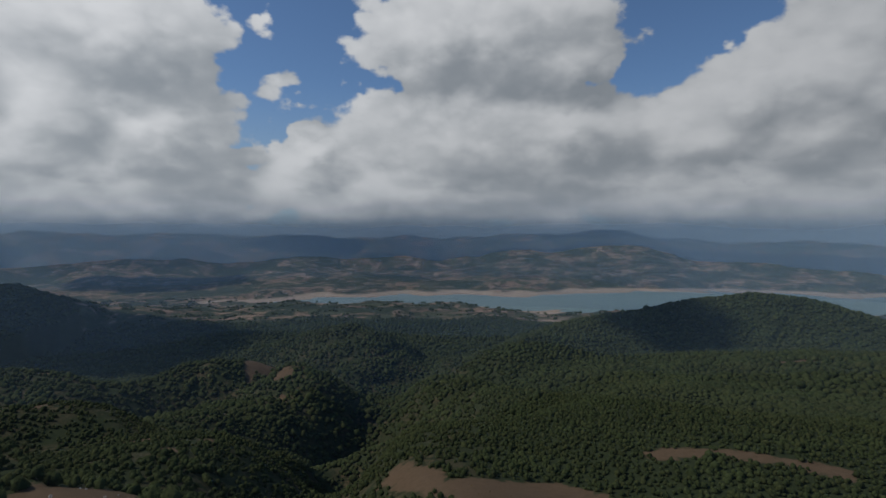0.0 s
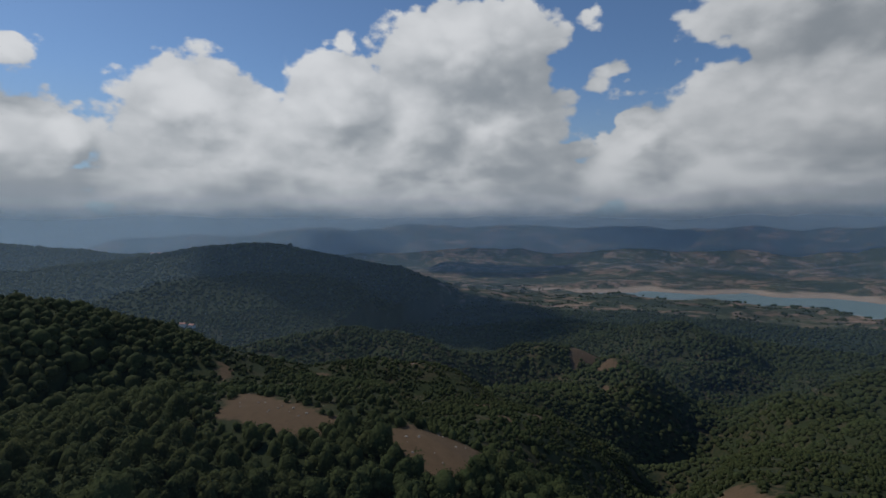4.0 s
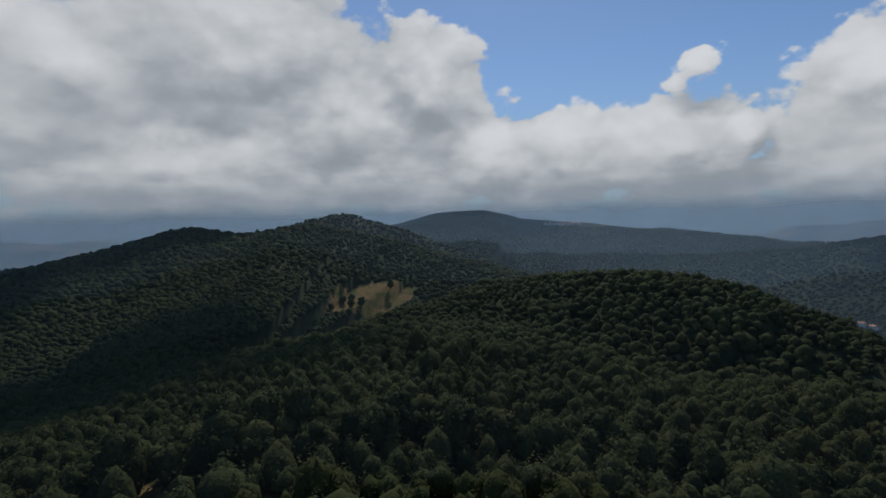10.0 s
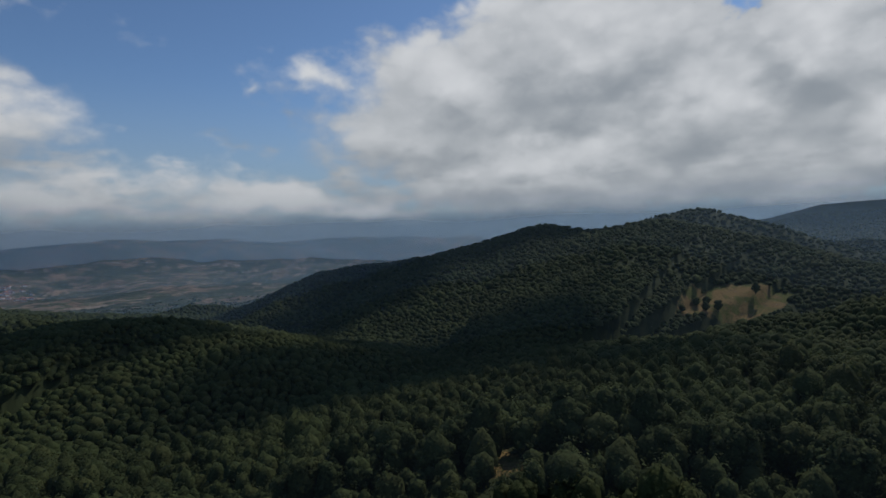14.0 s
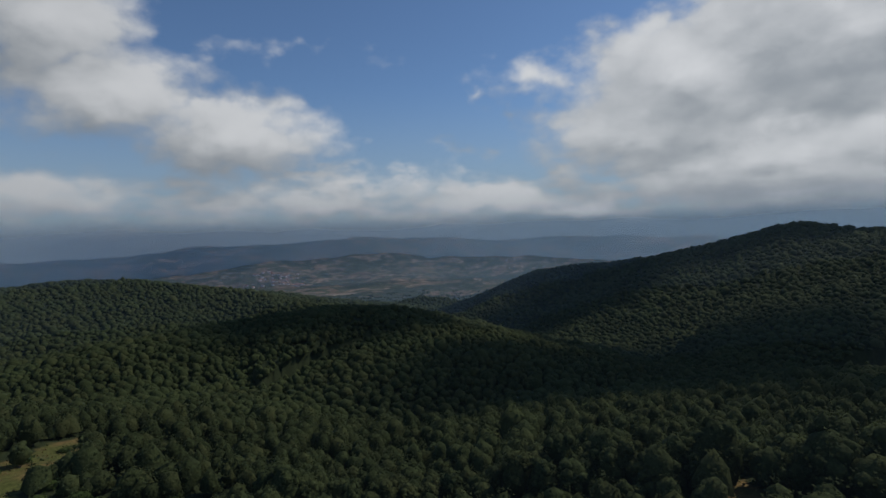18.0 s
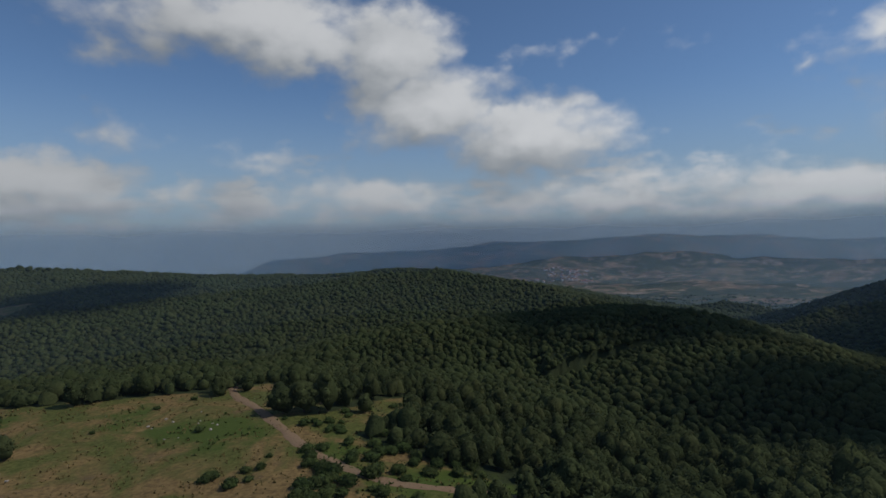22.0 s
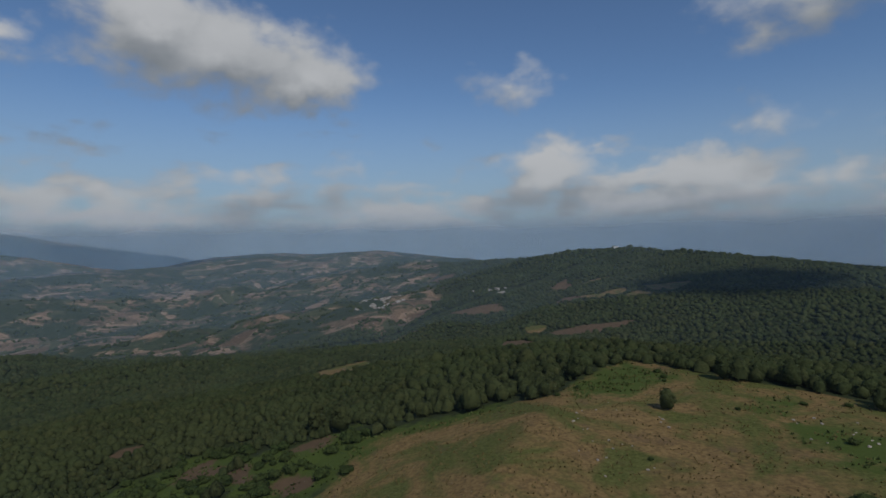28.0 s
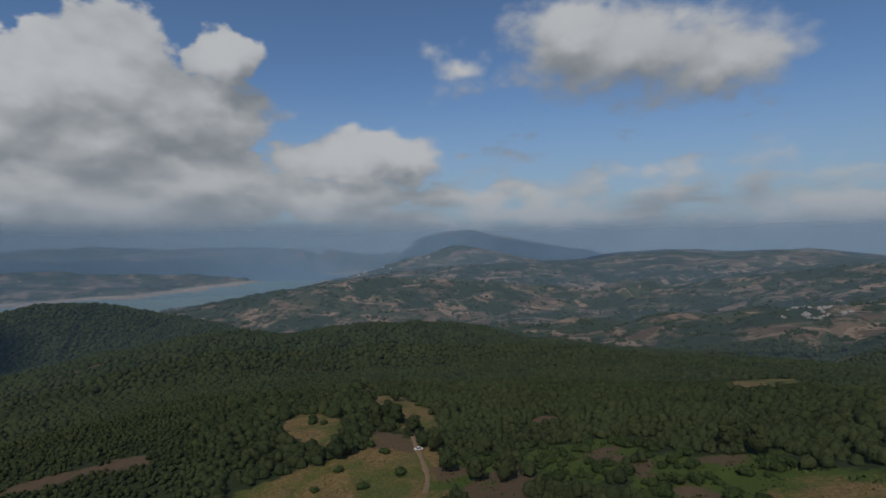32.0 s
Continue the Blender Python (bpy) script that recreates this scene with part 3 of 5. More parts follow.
def waves(x, y, size, seed):
    """Cheap smooth relief: a few crossed waves, about -1 to 1."""
    rng = np.random.RandomState(seed)
    out = np.zeros(x.shape)
    for k in range(7):
        a = rng.uniform(0, 2 * math.pi)
        f = 2 * math.pi / (size * rng.uniform(0.6, 1.6))
        out += np.sin((x * math.cos(a) + y * math.sin(a)) * f + rng.uniform(0, 6.28) + 1.3 * np.sin((x * math.sin(a) - y * math.cos(a)) * f * 0.7))
    return out / 4.0


LAKE_LINE = [(*spot(a, d), w) for a, d, w in LAKE]


def scrub_at(x, y):
    """The thinly wooded, stony spurs that run down to the lake, 0 to 1."""
    r = np.hypot(x, y)
    a = np.degrees(np.arctan2(-x, y))
    return np.clip((a + 7) / 5, 0, 1) * np.clip((62 - a) / 5, 0, 1) * np.clip((r - 165) / 40, 0, 1) * np.clip((1300 - r) / 150, 0, 1)


def land(x, y):
    """Height of the ground."""
    x, y = np.asarray(x, float), np.asarray(y, float)
    r = np.hypot(x, y)
    k = 3.0 + 0.006 * np.minimum(r, 2500)
    base = -279.0 + 9 * waves(x, y, 700, 3)
    sheets = [base]
    for slope, width, line in RIDGES:
        d, z = chain_distance(x, y, line)
        sheets.append(z - slope * (np.sqrt(d * d + width * width) - width))
    sheets = np.array(sheets)
    top = sheets.max(axis=0)
    h = top + k * np.log(np.exp(np.clip((sheets - top) / k, -40, 0)).sum(axis=0))
    rough = np.clip((r - 120) / 900, 0.05, 1.0)
    h = h + rough * (2.0 * waves(x, y, 160, 5) + 5.0 * waves(x, y, 420, 9) * np.clip(r / 2000, 0, 1))
    # gullies that furrow the steep spurs of the valley side
    furrow = 1 - np.abs(waves(x, y, 210, 15))
    h = h - 13.0 * scrub_at(x, y) * np.clip(furrow, 0, 1) ** 2 * np.clip((r - 380) / 200, 0, 1)
    a = np.degrees(np.arctan2(-x, y))
    beyond = np.clip((r - 2900) / 500, 0, 1) * np.clip(np.abs(a + 92) / 5 - 4, 0, 1)
    h = h + beyond * (26 * waves(x, y, 900, 17) + 12 * waves(x, y, 330, 18))
    east = np.clip((a + 114) / 8, 0, 1) * np.clip((-60 - a) / 8, 0, 1) * np.clip((r - 950) / 250, 0, 1) * np.clip((2350 - r) / 250, 0, 1)
    h = h - 17.0 * east * np.clip(1 - np.abs(waves(x, y, 420, 16)), 0, 1) ** 2
    for depth, width, line in RAVINES:
        d, _ = chain_distance(x, y, line)
        h = h - depth * np.exp(-((d / width) ** 2))
    h = np.maximum(h, -289.0 + 3 * waves(x, y, 90, 8))
    d, w = chain_distance(x, y, LAKE_LINE)
    edge = (d - w) / 90.0 + 0.8 * waves(x, y, 520, 12) + 0.4 * waves(x, y, 190, 13)
    shore = np.clip(edge, -1, 3)
    h = np.where(shore < 3, np.minimum(h, LAKE_LEVEL + 6 * shore + np.maximum(shore - 0.6, 0) ** 2 * 26), h)
    return h

# ---------------------------------------------------------------- clearings
def inside(x, y, poly):
    """Signed distance to a polygon, positive inside."""
    hit = np.zeros(x.shape, bool)
    best = np.full(x.shape, 1e9)
    for (x0, y0), (x1, y1) in zip(poly, poly[1:] + poly[:1]):
        dx, dy = x1 - x0, y1 - y0
        u = np.clip(((x - x0) * dx + (y - y0) * dy) / (dx * dx + dy * dy + 1e-9), 0, 1)
        best = np.minimum(best, np.hypot(x - x0 - u * dx, y - y0 - u * dy))
        with np.errstate(divide="ignore", invalid="ignore"):
            cross = ((y0 > y) != (y1 > y)) & (x < dx * (y - y0) / (dy if dy else 1e-9) + x0)
        hit ^= cross
    return np.where(hit, best, -best)


OPENINGS = []


def opening(cover, poly):
    OPENINGS.append((cover, poly))


def glade(cover, az, dist, across, along, turn=0.0):
    """An oval opening at a bearing and distance, so long across the line of sight and along it."""
    cx, cy = spot(az, dist)
    a = math.radians(az + turn)
    poly = []
    for k in range(14):
        u = 2 * math.pi * k / 14
        s = 1 + 0.16 * math.sin(3 * u + az) + 0.1 * math.sin(5 * u + dist)
        p, q = across * s * math.cos(u), along * s * math.sin(u)
        poly.append((cx + p * math.cos(a) - q * math.sin(a), cy + p * math.sin(a) + q * math.cos(a)))
    OPENINGS.append((cover, poly))


opening("grass", [(208, -163), (184, -120), (172, -103), (181, -89), (184, -72), (195, -50), (203, -39), (188, -29), (169, -20), (158, -10), (110, -20), (50, -60), (35, -110), (15, -118), (8, -135), (45, -148), (66, -172), (78, -200), (100, -201), (113, -190), (144, -175), (170, -170)])
opening("fern", [(206, -160), (186, -124), (175, -106), (164, -108), (158, -122), (160, -140), (172, -160)])
opening("fern", [(184, -90), (190, -70), (203, -42), (196, -34), (182, -52), (174, -80)])
opening("fern", [(118, -150), (102, -136), (88, -134), (72, -146), (78, -158), (96, -160)])
opening("fern", [(138, -165), (126, -150), (116, -152), (126, -168)])
opening("grass", [(99, -179), (108, -202), (102, -211), (70, -160), (58, -176), (52, -194), (43, -204), (40, -169), (46, -155), (50, -138), (59, -140), (78, -159)])
opening("fern", [(40, -123), (29, -132), (18, -140), (4, -134), (-2, -131), (35, -115)])
opening("fern", [(60, -134), (42, -122), (28, -124), (40, -140), (56, -150)])
opening("grass", [(160, 160), (180, 153), (196, 145), (224, 137), (239, 140), (246, 112), (222, 84), (196, 74), (160, 76), (118, 98), (104, 138), (128, 158)])
opening("grass", [(264, 206), (252, 186), (240, 162), (226, 148), (206, 138), (212, 160), (232, 194)])
opening("soil", [(246, 142), (244, 116), (226, 110), (224, 132)])
opening("grass", [(352, 186), (332, 196), (290, 150), (250, 128), (262, 112), (306, 140)])
opening("soil", [(210, 72), (224, 60), (205, 46), (180, 42), (162, 50), (172, 66), (192, 76)])
opening("grass", [(508, -48), (444, -52), (420, -64), (500, -104), (538, -104), (524, -70)])
opening("soil", [(100, 244), (123, 246), (151, 228), (168, 214), (178, 226), (150, 246), (112, 262), (96, 258)])
opening("soil", [(29, 228), (54, 232), (70, 216), (66, 190), (40, 175), (8, 178), (-5, 210), (2, 226)])
opening("soil", [(-34, 262), (-24, 280), (4, 234), (-2, 206), (-14, 222)])
opening("soil", [(-163, 101), (-186, 132), (-155, 128), (-121, 124), (-121, 109), (-133, 104)])
opening("soil", [(-107, 120), (-105, 135), (-98, 147), (-84, 150), (-70, 128), (-70, 108), (-82, 108)])
opening("grass", [(-558, -215), (-604, -217), (-656, -198), (-681, -167), (-690, -138), (-654, -139), (-625, -154), (-579, -195)])
glade("soil", 107.3, 233, 2.5, 5)
glade("grass", 128, 124, 5, 6)
glade("grass", 92, 118, 7, 5)
glade("grass", 120.5, 172, 10, 5)
glade("soil", 170.7, 126, 8, 3)
glade("soil", 56.5, 285, 4, 14)
glade("soil", 62, 330, 3, 6)
glade("soil", -33.9, 800, 24, 12)
glade("soil", -38.6, 560, 14, 8)
glade("soil", -58.6, 500, 10, 30)
glade("grass", -160, 1000, 25, 18)
glade("soil", -165.2, 780, 8, 6)
glade("grass", -167.4, 640, 10, 5)
glade("soil", -113, 1400, 60, 40)
glade("grass", -132, 1000, 40, 30)
glade("soil", -68, 230, 12, 8)
glade("soil", -74, 200, 14, 6)
glade("soil", -84, 230, 9, 12)
glade("soil", -78, 300, 10, 9)
glade("soil", -95, 215, 10, 7)
glade("grass", -53.5, 302, 15, 26)
glade("grass", -61.5, 340, 12, 40)
glade("soil", -59, 425, 9, 24)
glade("fern", -94, 198, 30, 30)
glade("fern", -82, 228, 26, 30)
glade("fern", -71, 218, 18, 28)
glade("soil", -93, 182, 9, 9)
glade("soil", -88, 208, 5, 12)
glade("soil", 20, 900, 10, 40)
glade("soil", 17, 700, 8, 30)
glade("soil", 30, 330, 10, 14)
glade("soil", -121.8, 1164, 21, 34)
glade("soil", -122.7, 984, 26, 16)
glade("soil", -124.5, 798, 63, 22, 14)
glade("soil", -117.2, 580, 22, 26)
glade("soil", -112.8, 1014, 56, 24)
glade("soil", -106.9, 1118, 36, 20)
glade("grass", -97.7, 462, 17, 22)
glade("soil", -109.0, 1640, 52, 26)
glade("grass", -127.2, 996, 21, 20)
glade("grass", -129.3, 964, 20, 18)
glade("grass", -125.3, 984, 31, 14)
glade("grass", -119.0, 824, 17, 26)
glade("grass", -124.8, 1122, 36, 16)
glade("soil", -88.2, 1208, 38, 34)
glade("soil", -85.3, 1160, 31, 26)
glade("soil", -71.0, 1664, 53, 40)
glade("soil", -76.1, 906, 29, 30)
glade("soil", -100.2, 1094, 23, 22)
glade("grass", -104.4, 950, 30, 14)
glade("soil", 42.1, 372, 5, 9)
glade("soil", 41.4, 330, 4, 10)
glade("soil", 40.2, 285, 4, 10)
glade("soil", 49.8, 372, 8, 8)
glade("soil", 47.3, 392, 8, 6)
glade("soil", 50.9, 300, 4, 8)
glade("soil", 50.3, 260, 6, 8)
glade("soil", 37.4, 425, 7, 10)
glade("soil", 24.0, 300, 5, 9)
glade("soil", 27.5, 260, 4, 8)
glade("soil", 36.7, 280, 4, 7)
glade("soil", 18.9, 936, 25, 40)
glade("soil", 19.8, 968, 12, 20)
glade("soil", 16.7, 790, 17, 24)
glade("soil", 36.8, 904, 11, 16)


def cover_at(x, y):
    """Weights of grass, soil and fern, near one inside an opening."""
    out = {"grass": np.zeros(x.shape), "soil": np.zeros(x.shape), "fern": np.zeros(x.shape)}
    for cover, poly in OPENINGS:
        px, py = [p[0] for p in poly], [p[1] for p in poly]
        m = (x > min(px) - 12) & (x < max(px) + 12) & (y > min(py) - 12) & (y < max(py) + 12)
        if m.any():
            d = inside(x[m], y[m], poly)
            out[cover][m] = np.maximum(out[cover][m], np.clip(0.5 + d / (26.0 if cover == "fern" else 9.0), 0, 1))
    return out


def country_at(x, y, z):
    """Where the far farmed country takes over from the woods, 0 to 1."""
    r = np.hypot(x, y)
    a = np.degrees(np.arctan2(-x, y))
    low = np.clip((-170 - z) / 60, 0, 1) * np.clip((r - 1650) / 250, 0, 1)
    east = np.clip((r - 850) / 350, 0, 1) * np.clip((a + 113) / 8, 0, 1) * np.clip((-42 - a) / 6, 0, 1)
    north = np.clip((r - 2300) / 300, 0, 1) * np.clip((np.abs(a) - 122) / 6, 0, 1)
    rim = np.clip((r - 3100) / 300, 0, 1)
    out = np.maximum(np.maximum(low, east), np.maximum(north, rim))
    dark = np.clip((r - 1250) / 100, 0, 1) * np.clip((a - 24) / 5, 0, 1) * np.clip((115 - a) / 5, 0, 1) * np.clip((z + 215) / 40, 0, 1)
    return out * (1 - dark * (r < 3000))


# ---------------------------------------------------------------- the ground, one sheet out to the horizon
def mesh_from(name, verts, faces, material, smooth=True):
    me = bpy.data.meshes.new(name)
    verts, faces = np.asarray(verts, np.float32), np.asarray(faces, np.int32)
    k = faces.shape[1]
    me.vertices.add(len(verts))
    me.vertices.foreach_set("co", verts.ravel())
    me.loops.add(faces.size)
    me.loops.foreach_set("vertex_index", faces.ravel())
    me.polygons.add(len(faces))
    me.polygons.foreach_set("loop_start", np.arange(0, faces.size, k, dtype=np.int32))
    me.polygons.foreach_set("use_smooth", np.full(len(faces), smooth))
    me.update(calc_edges=True)
    me.materials.append(material)
    return me


N_AZ = 840
RINGS = np.concatenate([[0.0, 15, 30, 45], 60 * np.exp(np.linspace(0, math.log(4960 / 60.0), 262))])
_az = np.radians(np.arange(N_AZ) * 360.0 / N_AZ)
GA, GR = np.meshgrid(_az, RINGS, indexing="ij")
GX, GY = -np.sin(GA) * GR, np.cos(GA) * GR
GZ = land(GX, GY)


def ground():
    n_r = len(RINGS)
    i, j = np.meshgrid(np.arange(N_AZ), np.arange(n_r - 1), indexing="ij")
    a, b = i * n_r + j, ((i + 1) % N_AZ) * n_r + j
    faces = np.stack([a, a + 1, b + 1, b], -1).reshape(-1, 4)[:, ::-1]
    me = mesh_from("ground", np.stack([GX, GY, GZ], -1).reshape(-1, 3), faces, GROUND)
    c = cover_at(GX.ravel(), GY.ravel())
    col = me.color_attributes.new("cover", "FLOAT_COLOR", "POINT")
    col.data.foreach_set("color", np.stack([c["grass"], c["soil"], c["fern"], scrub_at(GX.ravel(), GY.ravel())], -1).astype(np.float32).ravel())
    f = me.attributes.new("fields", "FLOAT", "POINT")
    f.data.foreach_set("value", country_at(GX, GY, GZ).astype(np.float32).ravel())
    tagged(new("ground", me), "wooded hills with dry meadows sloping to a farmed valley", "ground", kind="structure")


ground()


def water():
    bm = bmesh.new()
    bmesh.ops.create_grid(bm, x_segments=24, y_segments=24, size=2300)
    me = bpy.data.meshes.new("water")
    bm.to_mesh(me)
    bm.free()
    me.materials.append(WATER)
    ob = new("water", me)
    ob.location = (1500, 2400, LAKE_LEVEL)
    tagged(ob, "pale turquoise reservoir lying in the valley", "lake", kind="structure")


water()


def haze():
    """Tinted sheets that stand in for hazy air, each a little further off."""
    n, k = 96, 6
    # the 104 m sheet is added to lift the dark tones of everything beyond
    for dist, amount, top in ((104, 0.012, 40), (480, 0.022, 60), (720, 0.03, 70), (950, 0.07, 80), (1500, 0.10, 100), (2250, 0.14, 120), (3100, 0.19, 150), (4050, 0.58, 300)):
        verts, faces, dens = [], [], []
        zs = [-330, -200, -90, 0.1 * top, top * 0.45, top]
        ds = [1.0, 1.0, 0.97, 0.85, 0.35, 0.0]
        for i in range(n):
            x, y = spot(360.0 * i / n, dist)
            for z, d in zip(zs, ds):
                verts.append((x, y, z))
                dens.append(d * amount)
        for i in range(n):
            for j in range(k - 1):
                a, b = i * k + j, ((i + 1) % n) * k + j
                faces.append((a, b, b + 1, a + 1))
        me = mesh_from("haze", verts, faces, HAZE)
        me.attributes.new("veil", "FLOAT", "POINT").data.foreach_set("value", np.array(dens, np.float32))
        tagged(new("haze", me), "bluish see-through sheet standing in for haze over the valley", "haze", kind="structure")


haze()

# ---------------------------------------------------------------- trees
def ico(level):
    bm = bmesh.new()
    bmesh.ops.create_icosphere(bm, subdivisions=level, radius=1.0)
    v = np.array([x.co[:] for x in bm.verts])
    f = np.array([[x.index for x in p.verts] for p in bm.faces])
    bm.free()
    return v, f


ICO = {k: ico(k) for k in (1, 2, 3)}


def lumpy(level, rng, rough=0.28):
    """A knobbly ball of leaves."""
    v, f = ICO[level]
    off = Vector(rng.uniform(-50, 50, 3))
    s = np.array([1 + rough * noise.noise(Vector(p) * 1.7 + off) * 1.6 + rough * 0.6 * noise.noise(Vector(p) * 4.1 + off) for p in v])
    return v * s[:, None], f


def leaf_cards(rng, v, count, size):
    """Small leafy sprays standing off a crown's surface, each a pointed flake turned roughly outwards."""
    pick = v[rng.randint(0, len(v), count)] * rng.uniform(0.82, 1.10, (count, 1))
    n = pick / (np.linalg.norm(pick, axis=1)[:, None] + 1e-6)
    n = n + rng.normal(0, 0.45, n.shape) + np.array([0, 0, 0.25])
    n /= np.linalg.norm(n, axis=1)[:, None]
    a = np.cross(n, rng.normal(0, 1, n.shape))
    a /= np.linalg.norm(a, axis=1)[:, None] + 1e-6
    b = np.cross(n, a)
    s = size * rng.uniform(0.55, 1.5, (count, 1))
    c = pick + rng.normal(0, size * 0.35, pick.shape)
    verts = np.stack([c - a * s * 0.8 - b * s * 0.5, c + a * s * 0.8 - b * s * 0.5, c + b * s + n * s * 0.35], 1).reshape(-1, 3)
    faces = np.arange(count)[:, None] * 3 + np.array([0, 1, 2])
    return verts, faces


def ball_points(rng, count):
    """Even points on a knobbly ball, for sprays to stand on."""
    v, _ = lumpy(3, rng, 0.30)
    return v[rng.randint(0, len(v), count)]


def pack(bits):
    vs, fs, o = [], [], 0
    for v, f in bits:
        vs.append(v)
        fs.append(f + o)
        o += len(v)
    return np.concatenate(vs), np.concatenate(fs)


def crown_mesh(seed, height, width, level, lumps, cards, card_size):
    """A crown: a dark core, smaller lumps budding from it, and leafy sprays all over; its foot is at z = 0."""
    rng = np.random.RandomState(seed)

    def shaped(p):
        # fuller below the middle, drawn in towards the top
        taper = 1 - 0.24 * p[:, 2]
        return p * np.array([0.46 * width, 0.46 * width, 0.47 * height]) * np.stack([taper, taper, np.ones(len(p))], 1)

    c0 = np.array([0, 0, 0.53 * height])
    v, f = lumpy(level, rng, 0.30)
    if level == 1:
        f = f[v[f][:, :, 2].mean(axis=1) > -0.62]
    bits = [(shaped(v) * (0.90 if cards else 1.0) + c0, f)]
    skin = [shaped(ball_points(rng, 260))]
    for k in range(lumps):
        u = rng.uniform(0, 2 * math.pi)
        t = rng.uniform(-0.45, 0.85)
        rad = 0.40 * width * math.sqrt(1 - t * t) * (1 - 0.22 * t)
        size = width * rng.uniform(0.14, 0.24)
        c = np.array([rad * math.cos(u), rad * math.sin(u), 0.42 * t * height])
        lv, lf = lumpy(1, rng, 0.3)
        bits.append((lv * size * 0.85 + c + c0, lf))
        skin.append(ball_points(rng, 60) * size * 1.05 + c)
    if cards:
        lv, lf = leaf_cards(rng, np.concatenate(skin), cards, card_size)
        bits.append((lv + c0, lf))
    return pack(bits)


def trunk_mesh(seed, height, radius):
    """A tapered, slightly bent trunk with four limbs."""
    rng = np.random.RandomState(seed)
    bits = []

    def limb(p0, p1, r0, r1, sides=6, rows=4):
        p0, p1 = np.array(p0, float), np.array(p1, float)
        d = (p1 - p0) / np.linalg.norm(p1 - p0)
        a = np.cross(d, [0.3, 0.9, 0.1])
        a /= np.linalg.norm(a)
        b = np.cross(d, a)
        bend = rng.normal(0, 0.05, 3) * np.linalg.norm(p1 - p0)
        v = []
        for k in range(rows):
            u = k / (rows - 1)
            c = p0 + (p1 - p0) * u + bend * math.sin(math.pi * u)
            for s in range(sides):
                w = 2 * math.pi * s / sides
                v.append(c + (a * math.cos(w) + b * math.sin(w)) * (r0 + (r1 - r0) * u))
        f = []
        for k in range(rows - 1):
            for s in range(sides):
                p, q = k * sides + s, k * sides + (s + 1) % sides
                f += [(p, q, q + sides), (p, q + sides, p + sides)]
        bits.append((np.array(v), np.array(f)))

    limb((0, 0, -0.8), (0, 0, height * 0.72), radius, radius * 0.35)
    for k in range(4):
        u = 2 * math.pi * (k + rng.uniform(-0.2, 0.2)) / 4
        z = height * rng.uniform(0.24, 0.42)
        limb((0, 0, z), (math.cos(u) * height * 0.26, math.sin(u) * height * 0.26, z + height * rng.uniform(0.18, 0.3)), radius * 0.5, radius * 0.16, 5, 3)
    return pack(bits)


# where trees stand: a jittered grid, open in the clearings and thin in the farmed country
HORIZON = np.maximum.accumulate(np.degrees(np.arctan2(GZ + 2.0, GR)), axis=1)


def seen_ground(x, y, z, tall):
    """Slopes that face the open middle of the place; the hidden back slopes carry fewer trees."""
    i = np.round(np.degrees(np.arctan2(-x, y)) % 360 / 360 * N_AZ).astype(int) % N_AZ
    r = np.hypot(x, y)
    j = np.clip(np.searchsorted(RINGS, r * 0.97) - 1, 0, len(RINGS) - 1)
    return np.degrees(np.arctan2(z + tall, r)) > HORIZON[i, j] - 0.6


def stand(r0, r1, cell, seed):
    rng = np.random.RandomState(seed)
    m = int(r1 / cell / 0.9) + 2
    gx, gy = np.meshgrid(np.arange(-m, m + 1), np.arange(-m, m + 1))
    x = (gx + 0.5 * (gy % 2) + rng.uniform(-0.5, 0.5, gx.shape)) * cell
    y = (gy * 0.9 + rng.uniform(-0.5, 0.5, gx.shape)) * cell
    x, y = x.ravel(), y.ravel()
    r = np.hypot(x, y)
    k = (r >= r0) & (r < r1)
    x, y = x[k], y[k]
    c = cover_at(x, y)
    gap = np.maximum(np.maximum(c["grass"], 0.72 * c["soil"]), c["fern"]) - 0.25 * waves(x, y, 17, 61)
    z = land(x, y)
    far = country_at(x, y, z)
    keep = (gap < 0.42) & ((z > LAKE_LEVEL + 9) | (np.hypot(x, y) < 1500))
    keep &= (far < 0.5) | (waves(x, y, 110, 21) + 0.6 * waves(x, y, 40, 22) > 0.5)
    # thin, rocky scrub on the spurs of the valley side
    keep &= (scrub_at(x, y) < 0.5) | (waves(x, y, 30, 31) + 0.6 * waves(x, y, 12, 32) > -0.45 - 0.2 * (np.hypot(x, y) > 700))
    return x[keep], y[keep], z[keep]


def low_growth(x, y):
    """Where the wood is only head-high: the southern slopes below the hilltop, 0 to 1."""
    r = np.hypot(x, y)
    a = np.degrees(np.arctan2(-x, y))
    south = np.clip((a + 48) / 8, 0, 1) * np.clip((62 - a) / 5, 0, 1) * np.clip((r - 150) / 30, 0, 1) * np.clip((620 - r) / 200, 0, 1)
    east = 0.5 * np.clip((a + 106) / 5, 0, 1) * np.clip((-60 - a) / 6, 0, 1) * np.clip((r - 120) / 20, 0, 1) * np.clip((320 - r) / 60, 0, 1)
    return np.maximum(south, east)


